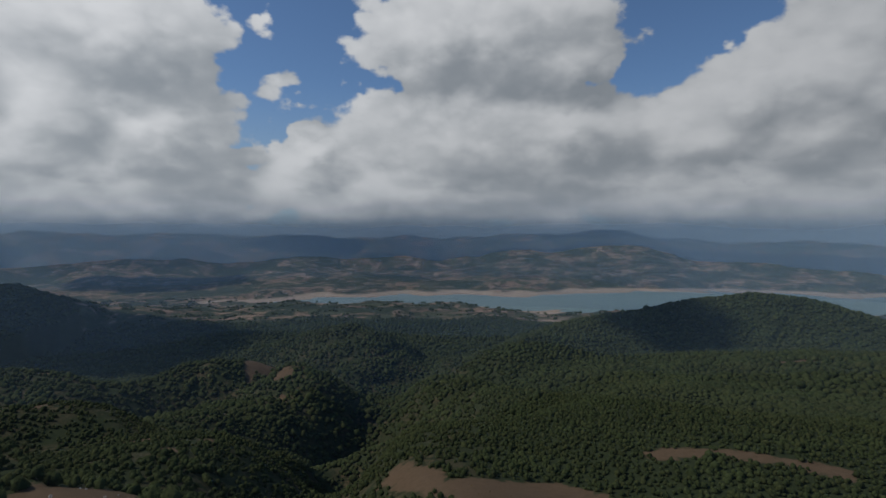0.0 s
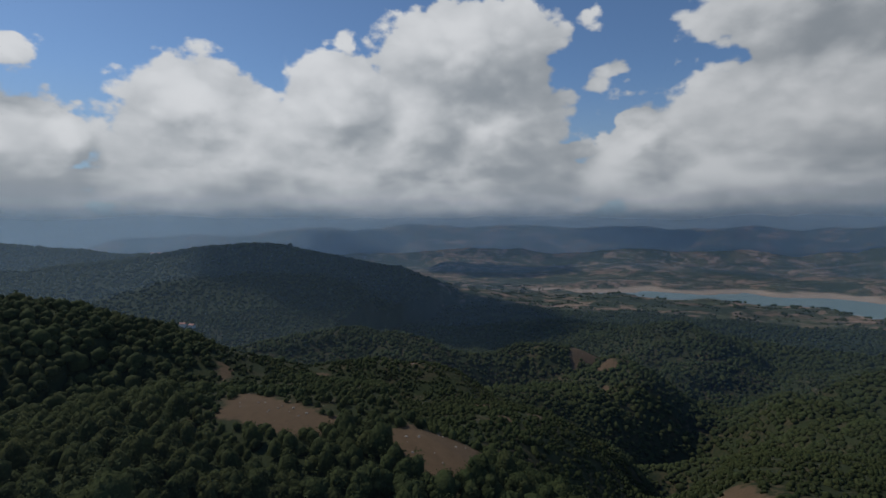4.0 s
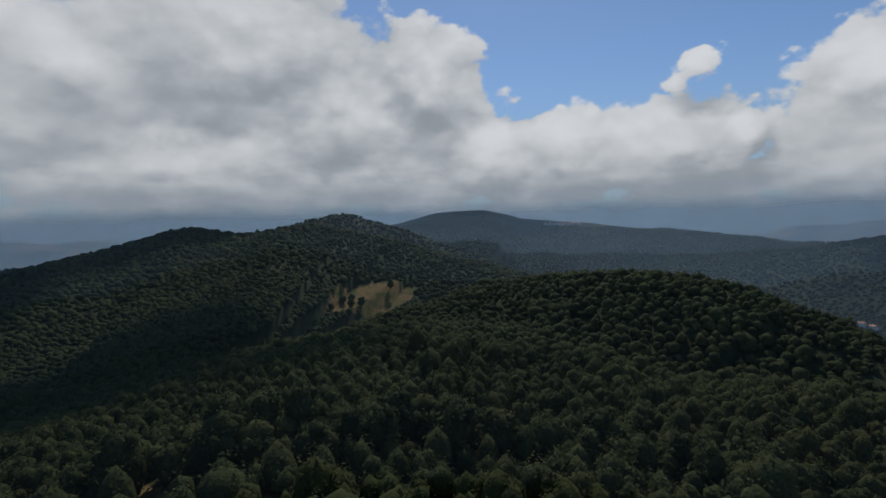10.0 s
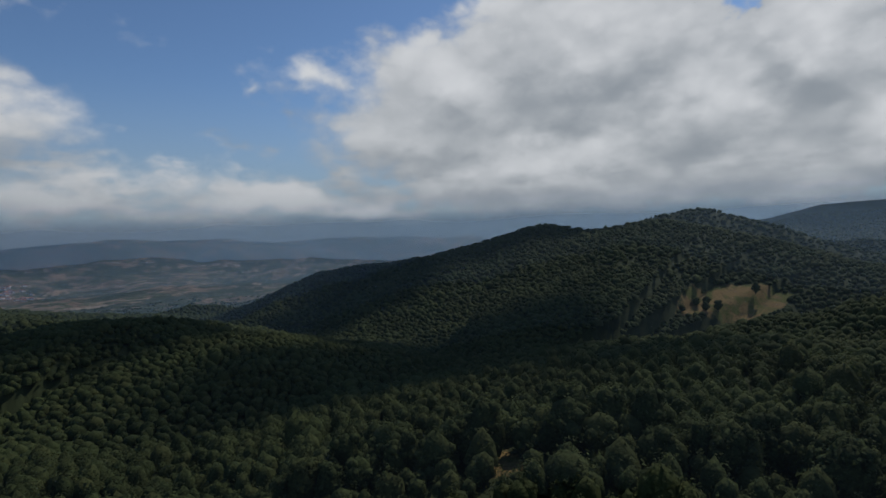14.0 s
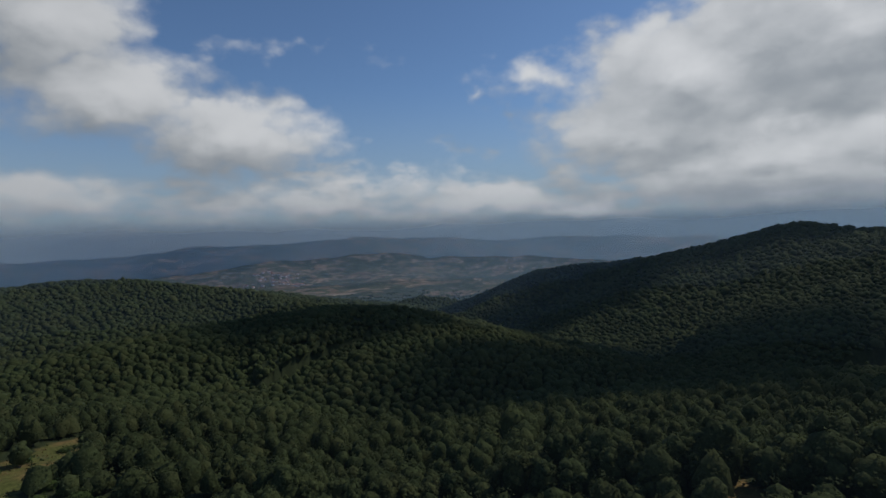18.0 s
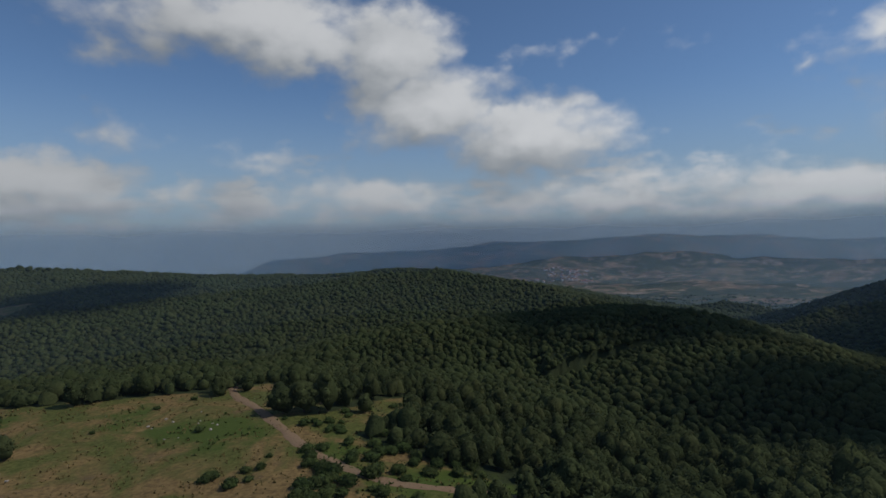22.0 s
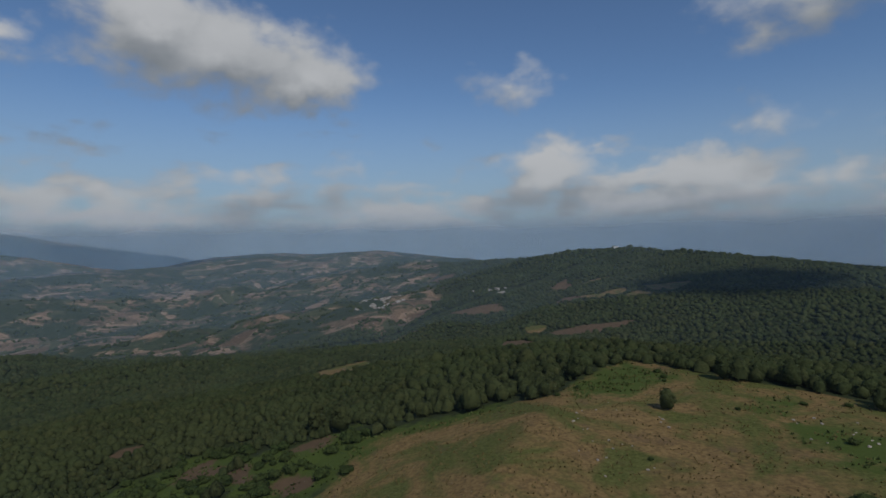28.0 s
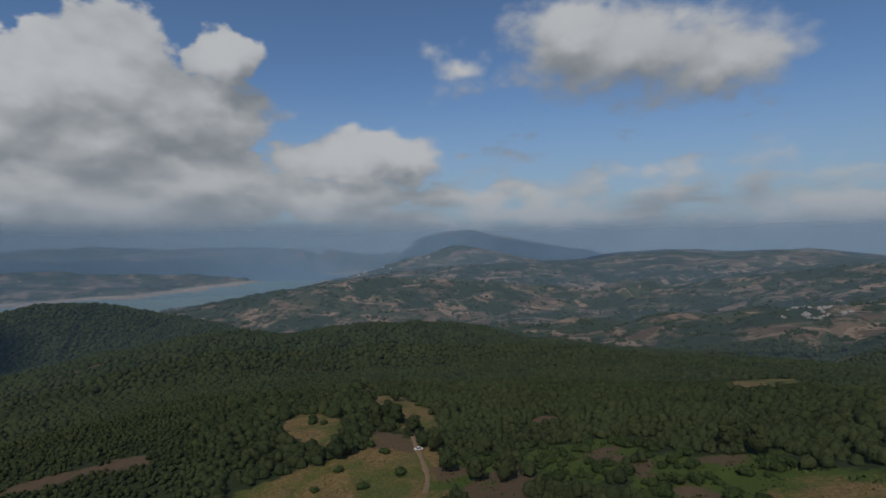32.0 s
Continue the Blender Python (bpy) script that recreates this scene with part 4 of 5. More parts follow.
def forest(name, label, protos, x, y, z, size, seed, sink, smooth=True):
    """Many trees joined into one stretch of woodland."""
    if len(x) == 0:
        return
    rng = np.random.RandomState(seed)
    which = rng.randint(0, len(protos), len(x))
    vs, fs, o = [], [], 0
    for k, (v, f) in enumerate(protos):
        m = which == k
        n = int(m.sum())
        if not n:
            continue
        u = rng.uniform(0, 2 * math.pi, n)
        s = size * np.exp(rng.normal(0, 0.22, n)) * (1 + 0.16 * waves(x[m], y[m], 90, 41)) * (1 - 0.58 * low_growth(x[m], y[m]))
        h = s * rng.uniform(0.85, 1.2, n)
        ca, sa = np.cos(u)[:, None], np.sin(u)[:, None]
        vx = (v[None, :, 0] * ca - v[None, :, 1] * sa) * s[:, None] + x[m][:, None]
        vy = (v[None, :, 0] * sa + v[None, :, 1] * ca) * s[:, None] + y[m][:, None]
        vz = v[None, :, 2] * h[:, None] + (z[m] - sink * s)[:, None]
        vs.append(np.stack([vx, vy, vz], -1).reshape(-1, 3))
        fs.append((f[None] + (np.arange(n) * len(v))[:, None, None]).reshape(-1, 3) + o)
        o += n * len(v)
    me = mesh_from(name, np.concatenate(vs), np.concatenate(fs), LEAF_WOOD, smooth)
    tagged(new(name, me), label, "forest", kind="stuff")


MID = [crown_mesh(200 + k, 7.4 + 0.5 * (k % 3), 6.6 + 0.3 * (k % 2), 1, 0, 150, 0.31) for k in range(9)]
FAR = [crown_mesh(300 + k, 6.4, 7.6, 1, 0, 14, 0.62) for k in range(9)]
VAST = [crown_mesh(400 + k, 6.0, 8.4, 1, 0, 0, 0.5) for k in range(6)]

NEAR_R = 235.0
tx, ty, tz = stand(95, NEAR_R, 5.1, 11)
rr = np.hypot(tx, ty)
bushy = scrub_at(tx, ty) > 0.5
order = np.argsort(np.abs(rr - 130) + 500 * bushy)
hero = order[(rr[order] > 116)][:300]
rest = np.setdiff1d(np.arange(len(tx)), hero)
forest("forest", "dense broadleaved wood of dark green rounded crowns", MID, tx[rest], ty[rest], tz[rest], 0.86, 51, 1.5)
tx1, ty1, tz1 = stand(20, 95, 6.6, 10)
forest("forest", "wood of dark green crowns on the hilltop", FAR, tx1, ty1, tz1, 1.0, 50, 0.7)
for r0, r1, protos, seed in ((NEAR_R, 410, FAR, 12), (410, 640, VAST, 16)):
    tx2, ty2, tz2 = stand(r0, r1, 4.6, seed)
    k2 = seen_ground(tx2, ty2, tz2, 7)
    forest("forest", "wooded slopes of close-set dark green crowns", protos, tx2[k2], ty2[k2], tz2[k2], 0.76, 40 + seed, 1.5)
tx3, ty3, tz3 = stand(640, 1300, 7.0, 13)
k3 = seen_ground(tx3, ty3, tz3, 7)
forest("forest", "wooded ridges of small dark crowns in the middle distance", VAST, tx3[k3], ty3[k3], tz3[k3], 0.88, 53, 1.5)
tx4, ty4, tz4 = stand(1300, 2600, 12.5, 14)
k4 = seen_ground(tx4, ty4, tz4, 7)
forest("forest", "hazy far woods and tree clumps on the hills", VAST, tx4[k4], ty4[k4], tz4[k4], 1.15, 54, 1.5)
tx5, ty5, tz5 = stand(165, 520, 4.1, 15)
k5 = (low_growth(tx5, ty5) > 0.4) & seen_ground(tx5, ty5, tz5, 4)
forest("scrub", "low dark scrub oak scattered on the stony spurs", FAR, tx5[k5], ty5[k5], tz5[k5], 0.80, 55, 0.9)

TREES = []
for k in range(8):
    tall = (7.6, 8.4, 7.0, 9.0, 6.6, 8.0, 7.4, 8.8)[k]
    wide = (6.6, 6.2, 7.0, 6.0, 6.2, 7.4, 5.6, 6.8)[k]
    cv, cf = crown_mesh(100 + k, tall * 1.08, wide, 2, 9, 900, 0.23)
    tv, tf = trunk_mesh(150 + k, tall, 0.24)
    TREES.append((mesh_from("crown", cv, cf, LEAF_OAK), mesh_from("trunk", tv, tf, BARK)))


def tree(k, x, y, z, turn, size, label):
    root = new("tree")
    root.empty_display_size = 0.5
    crown, trunk = TREES[k]
    for name, me in (("crown", crown), ("trunk", trunk)):
        ob = new(name, me)
        ob.parent = root
    root.matrix_basis = pose(x, y, z - 0.15, 0, 0, turn) @ Matrix.Diagonal((size, size, size, 1))
    return tagged(root, label, "tree", "trees of the near wood")


rng = np.random.RandomState(77)
for k in hero:
    tree(int(rng.randint(8)), tx[k], ty[k], tz[k], rng.uniform(0, 360), float((1.08 if tx[k] < -60 and ty[k] < 30 else 0.88) * np.exp(rng.normal(0.02, 0.18))), "dark green broadleaved tree with a dense rounded crown")

# ---------------------------------------------------------------- bushes and lone trees of the meadows
def bush_mesh(seed):
    rng = np.random.RandomState(seed)
    bits = []
    for k in range(5):
        v, f = lumpy(1, rng, 0.3)
        u = rng.uniform(0, 2 * math.pi)
        c = np.array([0.45 * math.cos(u), 0.45 * math.sin(u), rng.uniform(0.35, 0.75)]) if k else np.array([0, 0, 0.65])
        s = rng.uniform(0.42, 0.62) if k else 0.74
        lv, lf = leaf_cards(rng, ball_points(rng, 160) * s, 90, 0.10)
        bits += [(v * s * 0.86 + c, f), (lv + c, lf)]
    return mesh_from("bush", *pack(bits), LEAF_BUSH)


BUSHES = [bush_mesh(500 + k) for k in range(6)]
rng = np.random.RandomState(91)


def bush(x, y, r, label="rounded dark green bush standing in the dry meadow", group="bushes of the meadow"):
    ob = new("bush", BUSHES[rng.randint(6)])
    s = r * 0.95
    ob.matrix_basis = pose(x, y, float(land(x, y)) - 0.1 * r, 0, 0, rng.uniform(0, 360)) @ Matrix.Diagonal((s, s * rng.uniform(0.85, 1.1), s * rng.uniform(0.65, 0.9), 1))
    return tagged(ob, label, "bush", group)


def lone_tree(x, y, r, label="dark green spreading tree at the edge of the meadow"):
    return tree(int(rng.randint(8)), x, y, float(land(x, y)), rng.uniform(0, 360), r / 3.3, label)


for x, y, r in ((179, -156, 2.0), (123, -165, 1.5), (96, -148, 1.7), (130, -145, 1.2), (114, -97, 1.0), (75, -119, 2.7), (68, -116, 2.1), (65, -119, 1.7), (52, -176, 2.3), (175, -115, 1.8), (170, -103, 1.5), (167, -149, 1.4), (74, -159, 1.1), (66, -132, 1.2), (190, -174, 1.6), (58, -137, 2.2)):
    bush(x, y, r)
for x, y, r in ((36, -126, 3.1), (66, -156, 2.2), (62, -156, 1.8), (57, -152, 1.7), (45, -137, 2.1), (55, -133, 2.4), (46, -125, 3.4), (47, -118, 3.2), (41, -120, 3.0), (46, -111, 2.8), (28, -126, 1.9), (171, -152, 1.9), (116, -176, 1.6), (53, -152, 2.0), (45, -184, 2.0), (54, -139, 2.4), (48, -144, 2.2), (41, -145, 2.6), (36, -142, 2.8), (44, -133, 2.6), (49, -125, 2.6), (45, -121, 2.8), (37, -126, 2.8), (31, -130, 2.6), (28, -141, 2.8), (22, -137, 2.6), (56, -134, 2.0), (50, -117, 3.2), (49, -111, 3.0), (43, -113, 3.2), (76, -118, 2.2), (68, -115, 2.2), (68, -123, 1.8), (65, -125, 1.8), (66, -155, 1.6), (64, -158, 1.6), (16, -134, 2.4), (11, -136, 2.4)):
    bush(x, y, r, "thick green bush beside the dirt track", "bushes by the track")
for x, y, r in ((141, -127, 3.0), (157, -168, 3.4), (112, -187, 3.2), (106, -196, 2.6), (77, -164, 4.4), (71, -167, 4.8), (64, -170, 4.8), (61, -179, 4.0), (52, -173, 2.4), (110, -182, 2.8), (103, -190, 2.4), (-11, -139, 3.6), (38, -159, 3.6), (33, -160, 3.2)):
    lone_tree(x, y, r)
for x, y, r in ((244, 181, 3.5), (225, 133, 3.4), (221, 123, 3.4), (205, 107, 3.6), (188, 115, 3.2), (178, 132, 2.4), (261, 126, 3.4), (312, 148, 3.0), (237, 152, 3.6), (196, 132, 3.0), (252, 187, 3.6), (245, 174, 3.0), (220, 135, 2.8), (174, -26, 3.2)):
    bush(x, y, r, "low round bush on the pale eastern meadow", "bushes of the eastern meadow")
for x, y, r in ((206, 140, 4.2), (201, 146, 3.6), (212, 138, 3.4), (260, 152, 4.6), (254, 147, 4.0), (266, 146, 4.2), (261, 138, 4.0), (252, 123, 4.0), (236, 110, 2.8), (233, 102, 3.6), (214, 88, 4.6), (205, 72, 4.4), (204, 59, 4.6), (267, 155, 4.2), (229, -22, 4.6), (219, -31, 4.4), (322, 170, 3.9), (388, 195, 4.2), (189, -123, 3.6)):
    lone_tree(x, y, r, "broad green tree in a clump among the meadows")
for x, y, r in ((-593, -207, 4.0), (-596, -186, 4.2), (-588, -196, 3.8), (-655, -166, 4.6), (-570, -214, 3.6), (-604, -200, 3.4)):
    lone_tree(x, y, r, "small dark tree standing in the forest clearing")


# pale shrubs between the two meadows
sk = np.random.RandomState(8)
for k in range(330):
    x, y = spot(sk.uniform(-101, -66), sk.uniform(168, 262))
    c = cover_at(np.array([x]), np.array([y]))
    if c["fern"][0] > 0.45 and c["soil"][0] < 0.4 and c["grass"][0] < 0.4:
        bush(x, y, sk.uniform(1.6, 3.6), "light green spreading shrub between the meadows", "shrubs between the meadows")

# thicket between the track and the wood
tk = np.random.RandomState(5)
for k in range(70):
    x, y = tk.uniform(12, 66), tk.uniform(-178, -112)
    d = inside(np.array([x]), np.array([y]), [(64, -160), (56, -150), (48, -138), (34, -130), (14, -131), (10, -140), (24, -150), (44, -164), (58, -176)])[0]
    e = inside(np.array([x]), np.array([y]), [(54, -132), (44, -124), (30, -119), (14, -120), (20, -112), (40, -112), (56, -122)])[0]
    if d > 0 or e > 0:
        bush(x, y, tk.uniform(1.3, 2.9), "leafy green bush in the thicket by the track", "bushes of the thicket")


def tufts(name, label, poly_cover, count, size, seed, material):
    """Low plants strewn over the openings, as small upright blades."""
    tr = np.random.RandomState(seed)
    x, y = tr.uniform(0, 280, count * 4), tr.uniform(-215, 215, count * 4)
    c = cover_at(x, y)
    r = np.hypot(x, y)
    k = (c[poly_cover] > tr.uniform(0.35, 0.9, x.shape)) & (r > 105) & (r < 300)
    x, y = x[k][:count], y[k][:count]
    keep = waves(x, y, 17, 61) + 0.6 * waves(x, y, 7, 62) > -0.1
    x, y = x[keep], y[keep]
    z = land(x, y)
    n = len(x)
    vs, fs = [], []
    for b in range(4):
        u = tr.uniform(0, 2 * math.pi, n)
        s = size * tr.uniform(0.5, 1.5, n)
        lean = tr.uniform(0.2, 0.9, n)
        ox, oy = np.cos(u), np.sin(u)
        p0 = np.stack([x - oy * s * 0.5, y + ox * s * 0.5, z - 0.05], 1)
        p1 = np.stack([x + oy * s * 0.5, y - ox * s * 0.5, z - 0.05], 1)
        p2 = np.stack([x + ox * s * lean, y + oy * s * lean, z + s * tr.uniform(0.5, 1.0, n)], 1)
        vs.append(np.stack([p0, p1, p2], 1).reshape(-1, 3))
        fs.append(np.arange(n * 3).reshape(-1, 3) + b * n * 3)
    me = mesh_from(name, np.concatenate(vs), np.concatenate(fs), material, False)
    tagged(new(name, me), label, name.replace("_", " "), kind="stuff")


STRAW = plain("dry_grass", (0.09, 0.068, 0.022), (0.20, 0.15, 0.055), 3.0, 0.9)
FERN = plain("bracken", (0.034, 0.052, 0.010), (0.085, 0.115, 0.024), 2.0, 0.85)
tufts("ferns", "green bracken fronds spreading over the meadow", "fern", 9000, 0.75, 71, FERN)
tufts("grass", "tussocks of dry yellow grass on the meadow", "grass", 9000, 0.45, 72, STRAW)
tufts("weeds", "sparse weeds on the bare soil", "soil", 1200, 0.4, 73, STRAW)


# ---------------------------------------------------------------- dirt tracks
def track(name, label, line, width):
    """A worn ribbon of earth laid over the ground."""
    pts = [np.array(line[0], float)]
    for a, b, c, d in zip([line[0]] + line[:-2], line[:-1], line[1:], line[2:] + [line[-1]]):
        a, b, c, d = (np.array(q, float) for q in (a, b, c, d))
        for k in range(1, 9):
            u = k / 8
            pts.append(0.5 * (2 * b + (c - a) * u + (2 * a - 5 * b + 4 * c - d) * u * u + (3 * b - a - 3 * c + d) * u ** 3))
    pts = np.array(pts)
    t = np.gradient(pts, axis=0)
    t /= np.linalg.norm(t, axis=1)[:, None] + 1e-9
    side = np.stack([-t[:, 1], t[:, 0]], 1)
    wob = 1 + 0.18 * np.sin(np.arange(len(pts)) * 0.7) + 0.12 * np.sin(np.arange(len(pts)) * 1.9)
    verts = []
    for u, lift in ((-0.5, 0.02), (-0.3, 0.22), (0, 0.26), (0.3, 0.22), (0.5, 0.02)):
        q = pts + side * (width * u * wob)[:, None]
        verts.append(np.column_stack([q, land(q[:, 0], q[:, 1]) + lift]))
    n = len(pts)
    faces = []
    for s in range(4):
        for k in range(n - 1):
            faces.append((s * n + k, s * n + k + 1, (s + 1) * n + k + 1, (s + 1) * n + k))
    me = mesh_from(name, np.concatenate(verts), np.array(faces)[:, ::-1], DIRT)
    tagged(new(name, me), label, "track", kind="structure")


track("track", "pale dirt track curving through the meadow", [(118, -206), (105, -184), (88, -168), (72, -152), (59, -139), (44, -129), (30, -124), (11, -126), (-8, -128), (-22, -126), (-36, -118)], 3.4)
track("track", "faint wheel track over the dry eastern meadow", [(252, 124), (236, 114), (222, 104), (206, 94), (190, 88)], 2.2)


# ---------------------------------------------------------------- stones
def stone_mesh(seed):
    rg = np.random.RandomState(seed)
    v, f = lumpy(2, rg, 0.45)
    return mesh_from("stone", v * np.array([1.0, 0.8, 0.55]), f, ROCK, False)


STONES = [stone_mesh(600 + k) for k in range(4)]
rg = np.random.RandomState(17)


def stone(x, y, r, label, group):
    ob = new("stone", STONES[rg.randint(4)])
    ob.matrix_basis = pose(x, y, float(land(x, y)) + 0.1 * r, rg.uniform(-15, 15), rg.uniform(-15, 15), rg.uniform(0, 360)) @ Matrix.Diagonal((r, r, r, 1))
    tagged(ob, label, "stone", group)


for k in range(60):
    u, w = rg.uniform(0, 6.28), rg.uniform(0, 1) ** 0.5
    cx, cy, sx, sy = ((103, -152, 14, 12), (140, -105, 22, 16), (120, -90, 20, 14), (-150, 118, 18, 8), (-88, 132, 12, 14))[k % 5]
    stone(cx + sx * w * math.cos(u), cy + sy * w * math.sin(u), rg.uniform(0.2, 0.6), "small pale weathered stone lying in the grass", "stones in the grass")
for k in range(44):
    cx, cy, sx, sy = ((1352, -259, 40, 30), (1228, -300, 60, 40), (1018, -470, 26, 26), (1190, -255, 40, 30))[k % 4]
    stone(cx + rg.normal(0, sx * 0.5), cy + rg.normal(0, sy * 0.5), rg.uniform(3.0, 8.0), "pale limestone outcrop on the wooded slope", "rock outcrops")


# ---------------------------------------------------------------- buildings and the parked car
def part(name, bm, material, parent, label=""):
    me = bpy.data.meshes.new(name)
    bm.to_mesh(me)
    bm.free()
    me.materials.append(material)
    ob = new(name, me)
    ob.parent = parent
    return tagged(ob, label)


def box(w, d, h, x=0.0, y=0.0, z=0.0, bevel=0.0):
    bm = bmesh.new()
    bmesh.ops.create_cube(bm, size=1.0, matrix=Matrix.Translation((x, y, z + h / 2)) @ Matrix.Diagonal((w, d, h, 1)))
    if bevel:
        bmesh.ops.bevel(bm, geom=bm.edges[:], offset=bevel, segments=2, affect="EDGES")
    return bm


def gable(w, d, h, z, eave=0.5):
    bm = bmesh.new()
    x, y = w / 2 + eave, d / 2 + eave
    v = [bm.verts.new(p) for p in ((-x, -y, z), (x, -y, z), (x, y, z), (-x, y, z), (-x, 0, z + h), (x, 0, z + h), (-x, -y, z - 0.25), (x, -y, z - 0.25), (x, y, z - 0.25), (-x, y, z - 0.25))]
    for f in ((0, 1, 5, 4), (2, 3, 4, 5), (0, 4, 3), (1, 2, 5), (6, 9, 8, 7), (0, 6, 7, 1), (1, 7, 8, 2), (2, 8, 9, 3), (3, 9, 6, 0)):
        bm.faces.new([v[k] for k in f])
    return bm


def house(w, d, h, label, group):
    root = new("house")
    part("wall", box(w, d, h + 2.0, z=-2.0), WHITEWASH, root)
    part("roof", gable(w, d, w * 0.22, h + 0.004), ROOF_TILE, root, "red tiled gable roof")
    for x in (-w * 0.28, 0.0, w * 0.28):
        part("window", box(w * 0.12, 0.16, h * 0.3, x, -d / 2 - 0.02, h * 0.45), PANE, root)
    part("door", box(w * 0.11, 0.14, 2.1, w * 0.14, -d / 2 - 0.02, 0.0), BARK, root)
    return tagged(root, label, "house", group)


def settle(proto, spots):
    for k, (x, y) in enumerate(spots):
        m = pose(x, y, float(land(x, y)) + 0.2, 0, 0, rg.uniform(0, 360))
        if k == 0:
            proto.matrix_basis = m
        else:
            copy_thing(proto, m)


settle(house(16, 11, 7, "far white village house with a red roof", "houses of the valley town"), [(-310 + rg.normal(0, 75), -3230 + rg.normal(0, 90)) for k in range(46)])
settle(house(18, 12, 8, "white mountain resort house on the far slope", "houses of the mountain resort"), [(-2640 + rg.normal(0, 8) + 0.2 * k * 6, 120 + k * 11.0 + rg.normal(0, 5)) for k in range(14)])
settle(house(13, 9, 6, "white house by the far lake", "houses by the lake"), [(spot(-58 - 2.2 * rg.uniform(-2, 2), 3500 + rg.uniform(-180, 180))) for k in range(12)])
settle(house(12, 9, 6, "small house in the wooded valley", "houses in the wooded valley"), [(-1103, 606), (-1085, 622), (-1070, 633)])
settle(house(12, 9, 6, "white hut on the pass", "huts on the pass"), [(-2190, 1160), (-2204, 1140)])
settle(house(12, 9, 6, "white hamlet house between the fields", "houses of the hamlet"), [(1290 + rg.normal(0, 26), 650 + rg.normal(0, 22)) for k in range(12)])


def summit_station():
    root = new("summit_building")
    part("wall", box(16, 9, 8.5, z=-2.0), WHITEWASH, root)
    part("roof", gable(16, 9, 2.4, 6.504), STEEL, root, "grey sheet metal roof")
    for x in (-5, 0, 5):
        part("window", box(2.2, 0.2, 1.6, x, -4.52, 2.2), PANE, root)
    x, y = spot(-127.3, 1498)
    root.matrix_basis = pose(x, y, float(land(x, y)) + 3.0, 0, 0, 53) @ Matrix.Diagonal((0.75, 0.75, 0.75, 1))
    tagged(root, "white station building on the bare summit", "building")
    mast = new("radio_mast")
    bm = bmesh.new()
    bmesh.ops.create_cone(bm, cap_ends=True, segments=6, radius1=0.55, radius2=0.2, depth=26, matrix=Matrix.Translation((0, 0, 12)))
    part("pole", bm, STEEL, mast)
    for z in (14, 19):
        bm = bmesh.new()
        bmesh.ops.create_cone(bm, cap_ends=True, segments=10, radius1=1.1, radius2=1.1, depth=0.7, matrix=Matrix.Translation((0.9, 0, z)) @ Matrix.Rotation(radians(90), 4, "Y"))
        part("dish", bm, WHITEWASH, mast)
    x, y = spot(-127.9, 1500)
    mast.matrix_basis = pose(x, y, float(land(x, y))) @ Matrix.Diagonal((0.6, 0.6, 0.6, 1))
    tagged(mast, "slender grey radio mast on the bare summit", "mast")


summit_station()


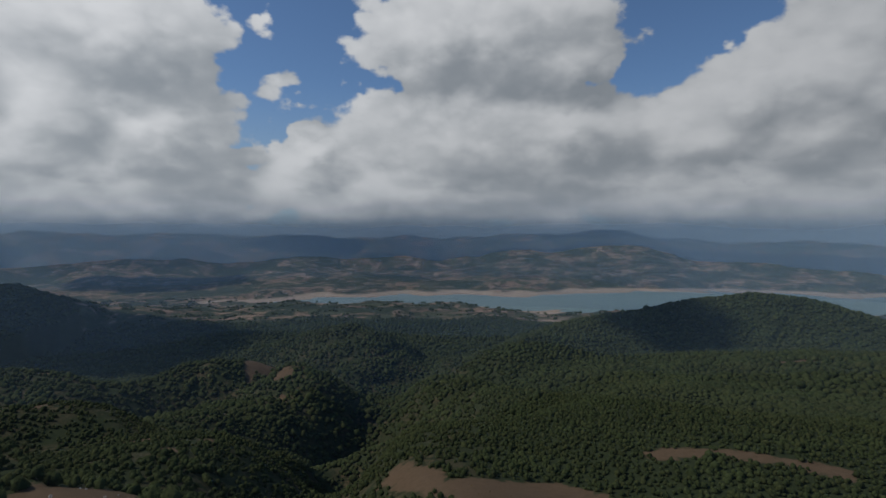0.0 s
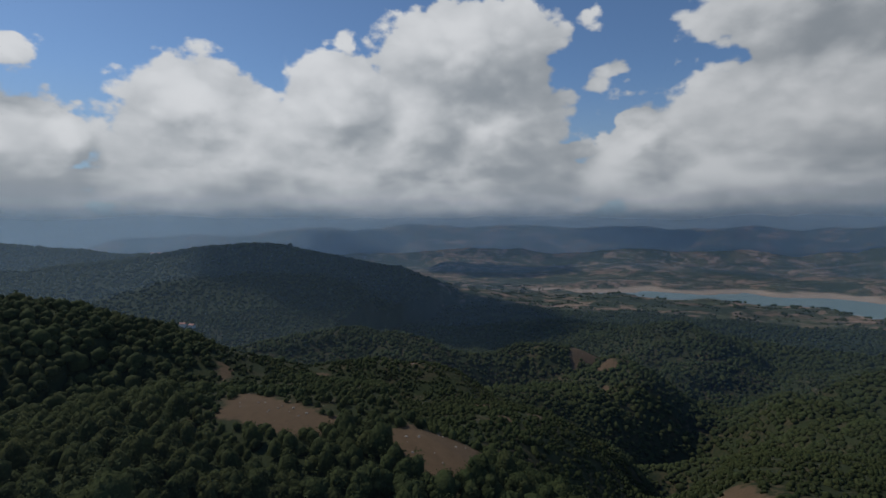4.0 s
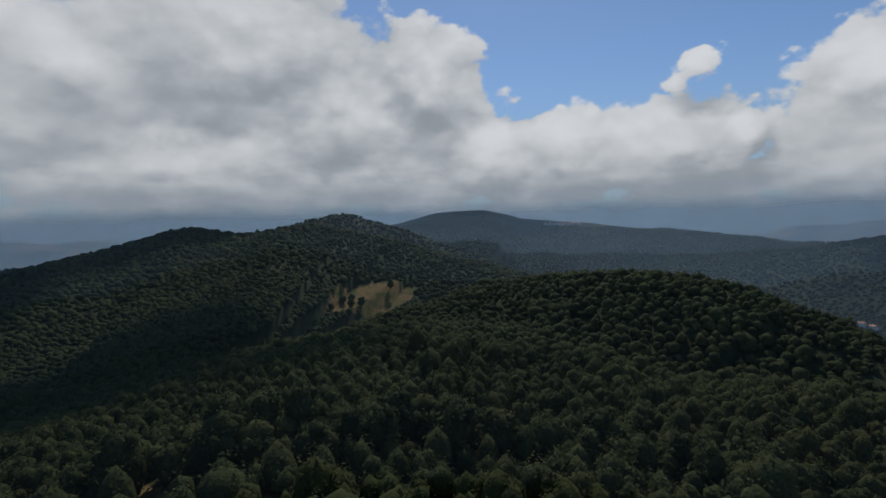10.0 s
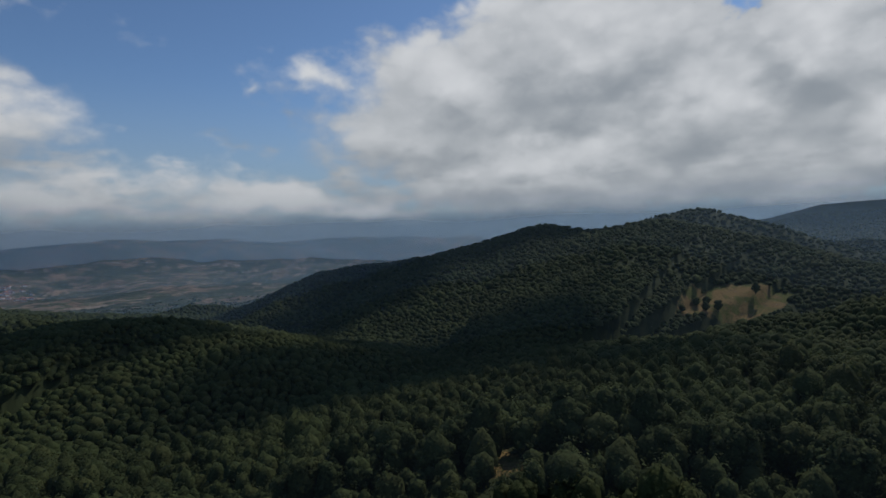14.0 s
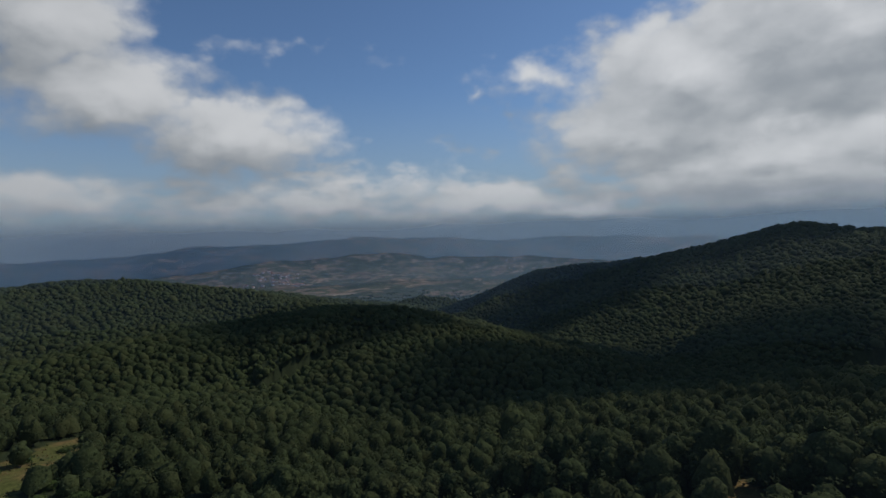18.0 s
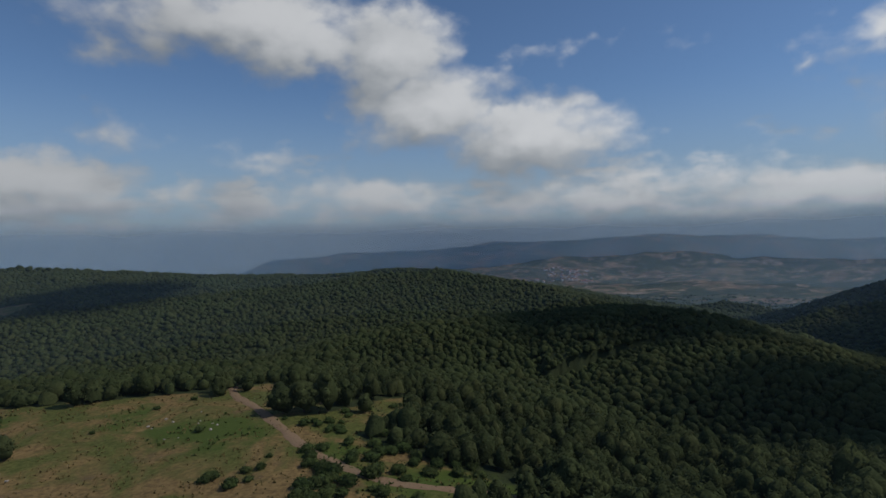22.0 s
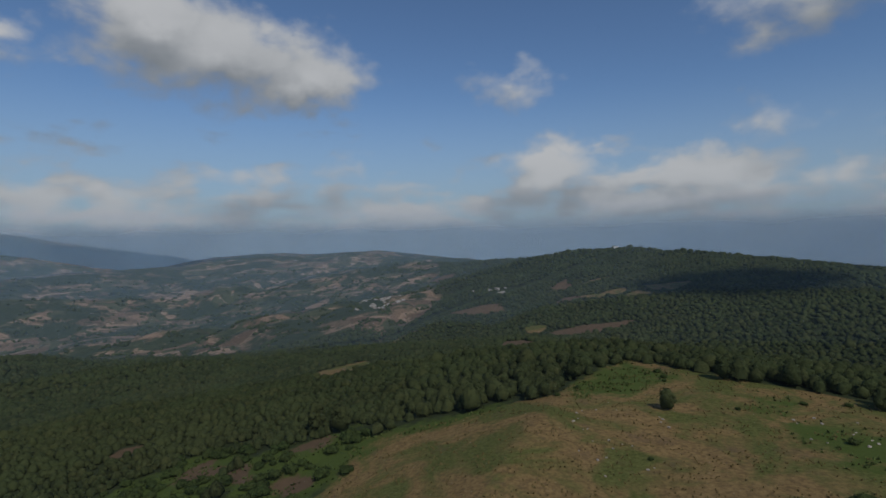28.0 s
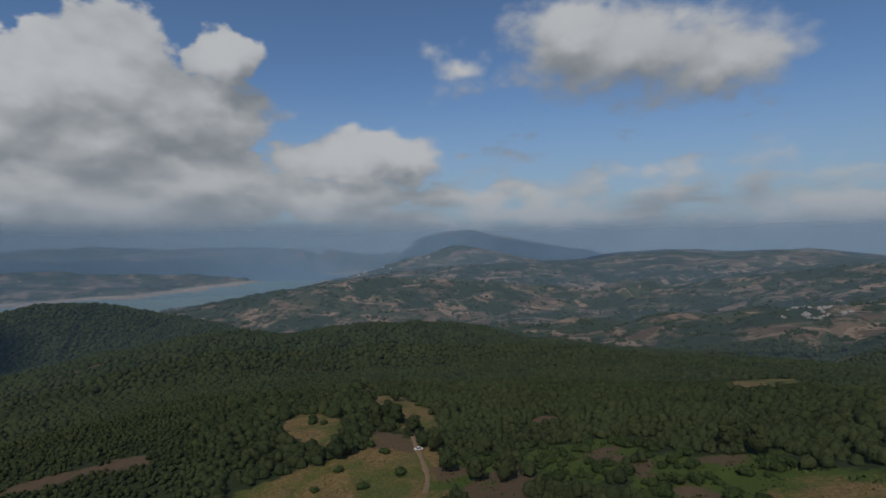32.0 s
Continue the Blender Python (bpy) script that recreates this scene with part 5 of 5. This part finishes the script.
def parked_car(x, y, turn):
    root = new("car")
    bm = box(1.75, 4.2, 0.62, z=0.32, bevel=0.12)
    part("body", bm, WHITEWASH, root, "white painted body")
    bm = bmesh.new()
    bmesh.ops.create_cube(bm, size=1.0, matrix=Matrix.Translation((0, -0.15, 1.2)) @ Matrix.Diagonal((1.6, 2.3, 0.56, 1)))
    for v in bm.verts:
        if v.co.z > 1.2:
            v.co.x *= 0.82
            v.co.y = -0.15 + (v.co.y + 0.15) * 0.72
    part("cabin", bm, PANE, root, "dark glazed cabin")
    part("roof", box(1.34, 1.7, 0.06, 0, -0.15, 1.484, 0.02), WHITEWASH, root)
    for sx in (-0.8, 0.8):
        for sy in (-1.3, 1.3):
            bm = bmesh.new()
            bmesh.ops.create_cone(bm, cap_ends=True, segments=14, radius1=0.33, radius2=0.33, depth=0.22, matrix=Matrix.Translation((sx, sy, 0.33)) @ Matrix.Rotation(radians(90), 4, "Y"))
            wheel = part("wheel", bm, PANE, root)
            bm = bmesh.new()
            bmesh.ops.create_cone(bm, cap_ends=True, segments=10, radius1=0.19, radius2=0.19, depth=0.24, matrix=Matrix.Translation((sx, sy, 0.33)) @ Matrix.Rotation(radians(90), 4, "Y"))
            part("rim", bm, STEEL, wheel)
    root.matrix_basis = pose(x, y, float(land(x, y)) + 0.12, 0, 0, turn)
    tagged(root, "small white car parked on the dry meadow", "car")


parked_car(231, 110, 35)


# ---------------------------------------------------------------- unseen cumulus added overhead, to lay shadows on the hills
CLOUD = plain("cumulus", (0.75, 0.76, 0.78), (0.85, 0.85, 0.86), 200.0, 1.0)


def shade_cloud(az, dist, across, along, turn=0.0, base=3000.0):
    """A flat-based cumulus added high above, out of view, placed along the sun's line to shade the given ground."""
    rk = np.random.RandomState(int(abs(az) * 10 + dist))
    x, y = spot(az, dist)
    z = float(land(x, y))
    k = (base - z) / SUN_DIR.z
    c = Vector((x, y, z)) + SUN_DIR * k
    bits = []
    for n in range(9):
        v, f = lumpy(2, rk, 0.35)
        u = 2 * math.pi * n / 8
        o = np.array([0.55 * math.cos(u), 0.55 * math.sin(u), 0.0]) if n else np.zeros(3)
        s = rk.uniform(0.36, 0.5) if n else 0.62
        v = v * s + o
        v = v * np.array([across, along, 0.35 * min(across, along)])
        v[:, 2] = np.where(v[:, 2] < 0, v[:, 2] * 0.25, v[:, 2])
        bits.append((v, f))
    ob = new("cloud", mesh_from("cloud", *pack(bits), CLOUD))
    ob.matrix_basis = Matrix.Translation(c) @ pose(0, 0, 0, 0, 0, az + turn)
    tagged(ob, "white flat-based cumulus added out of view to shade the hills", "cloud", kind="structure")


shade_cloud(46, 1750, 480, 420)
shade_cloud(33, 1500, 380, 300)
shade_cloud(28, 3300, 500, 420)
shade_cloud(-23, 1120, 120, 170)
shade_cloud(168, 445, 120, 80)
shade_cloud(140, 300, 140, 75, 20)
shade_cloud(133, 440, 150, 100)
shade_cloud(150, 740, 150, 150)
shade_cloud(118, 250, 75, 50)
shade_cloud(128, 940, 320, 100)
shade_cloud(147, 1060, 190, 120)
shade_cloud(-138, 1000, 160, 90)
shade_cloud(95, 1700, 500, 320)
shade_cloud(-80, 3300, 420, 260)
shade_cloud(44, 4300, 460, 330)
shade_cloud(14, 4450, 500, 300)
shade_cloud(-16, 4500, 600, 280)
shade_cloud(97, 2850, 620, 360)
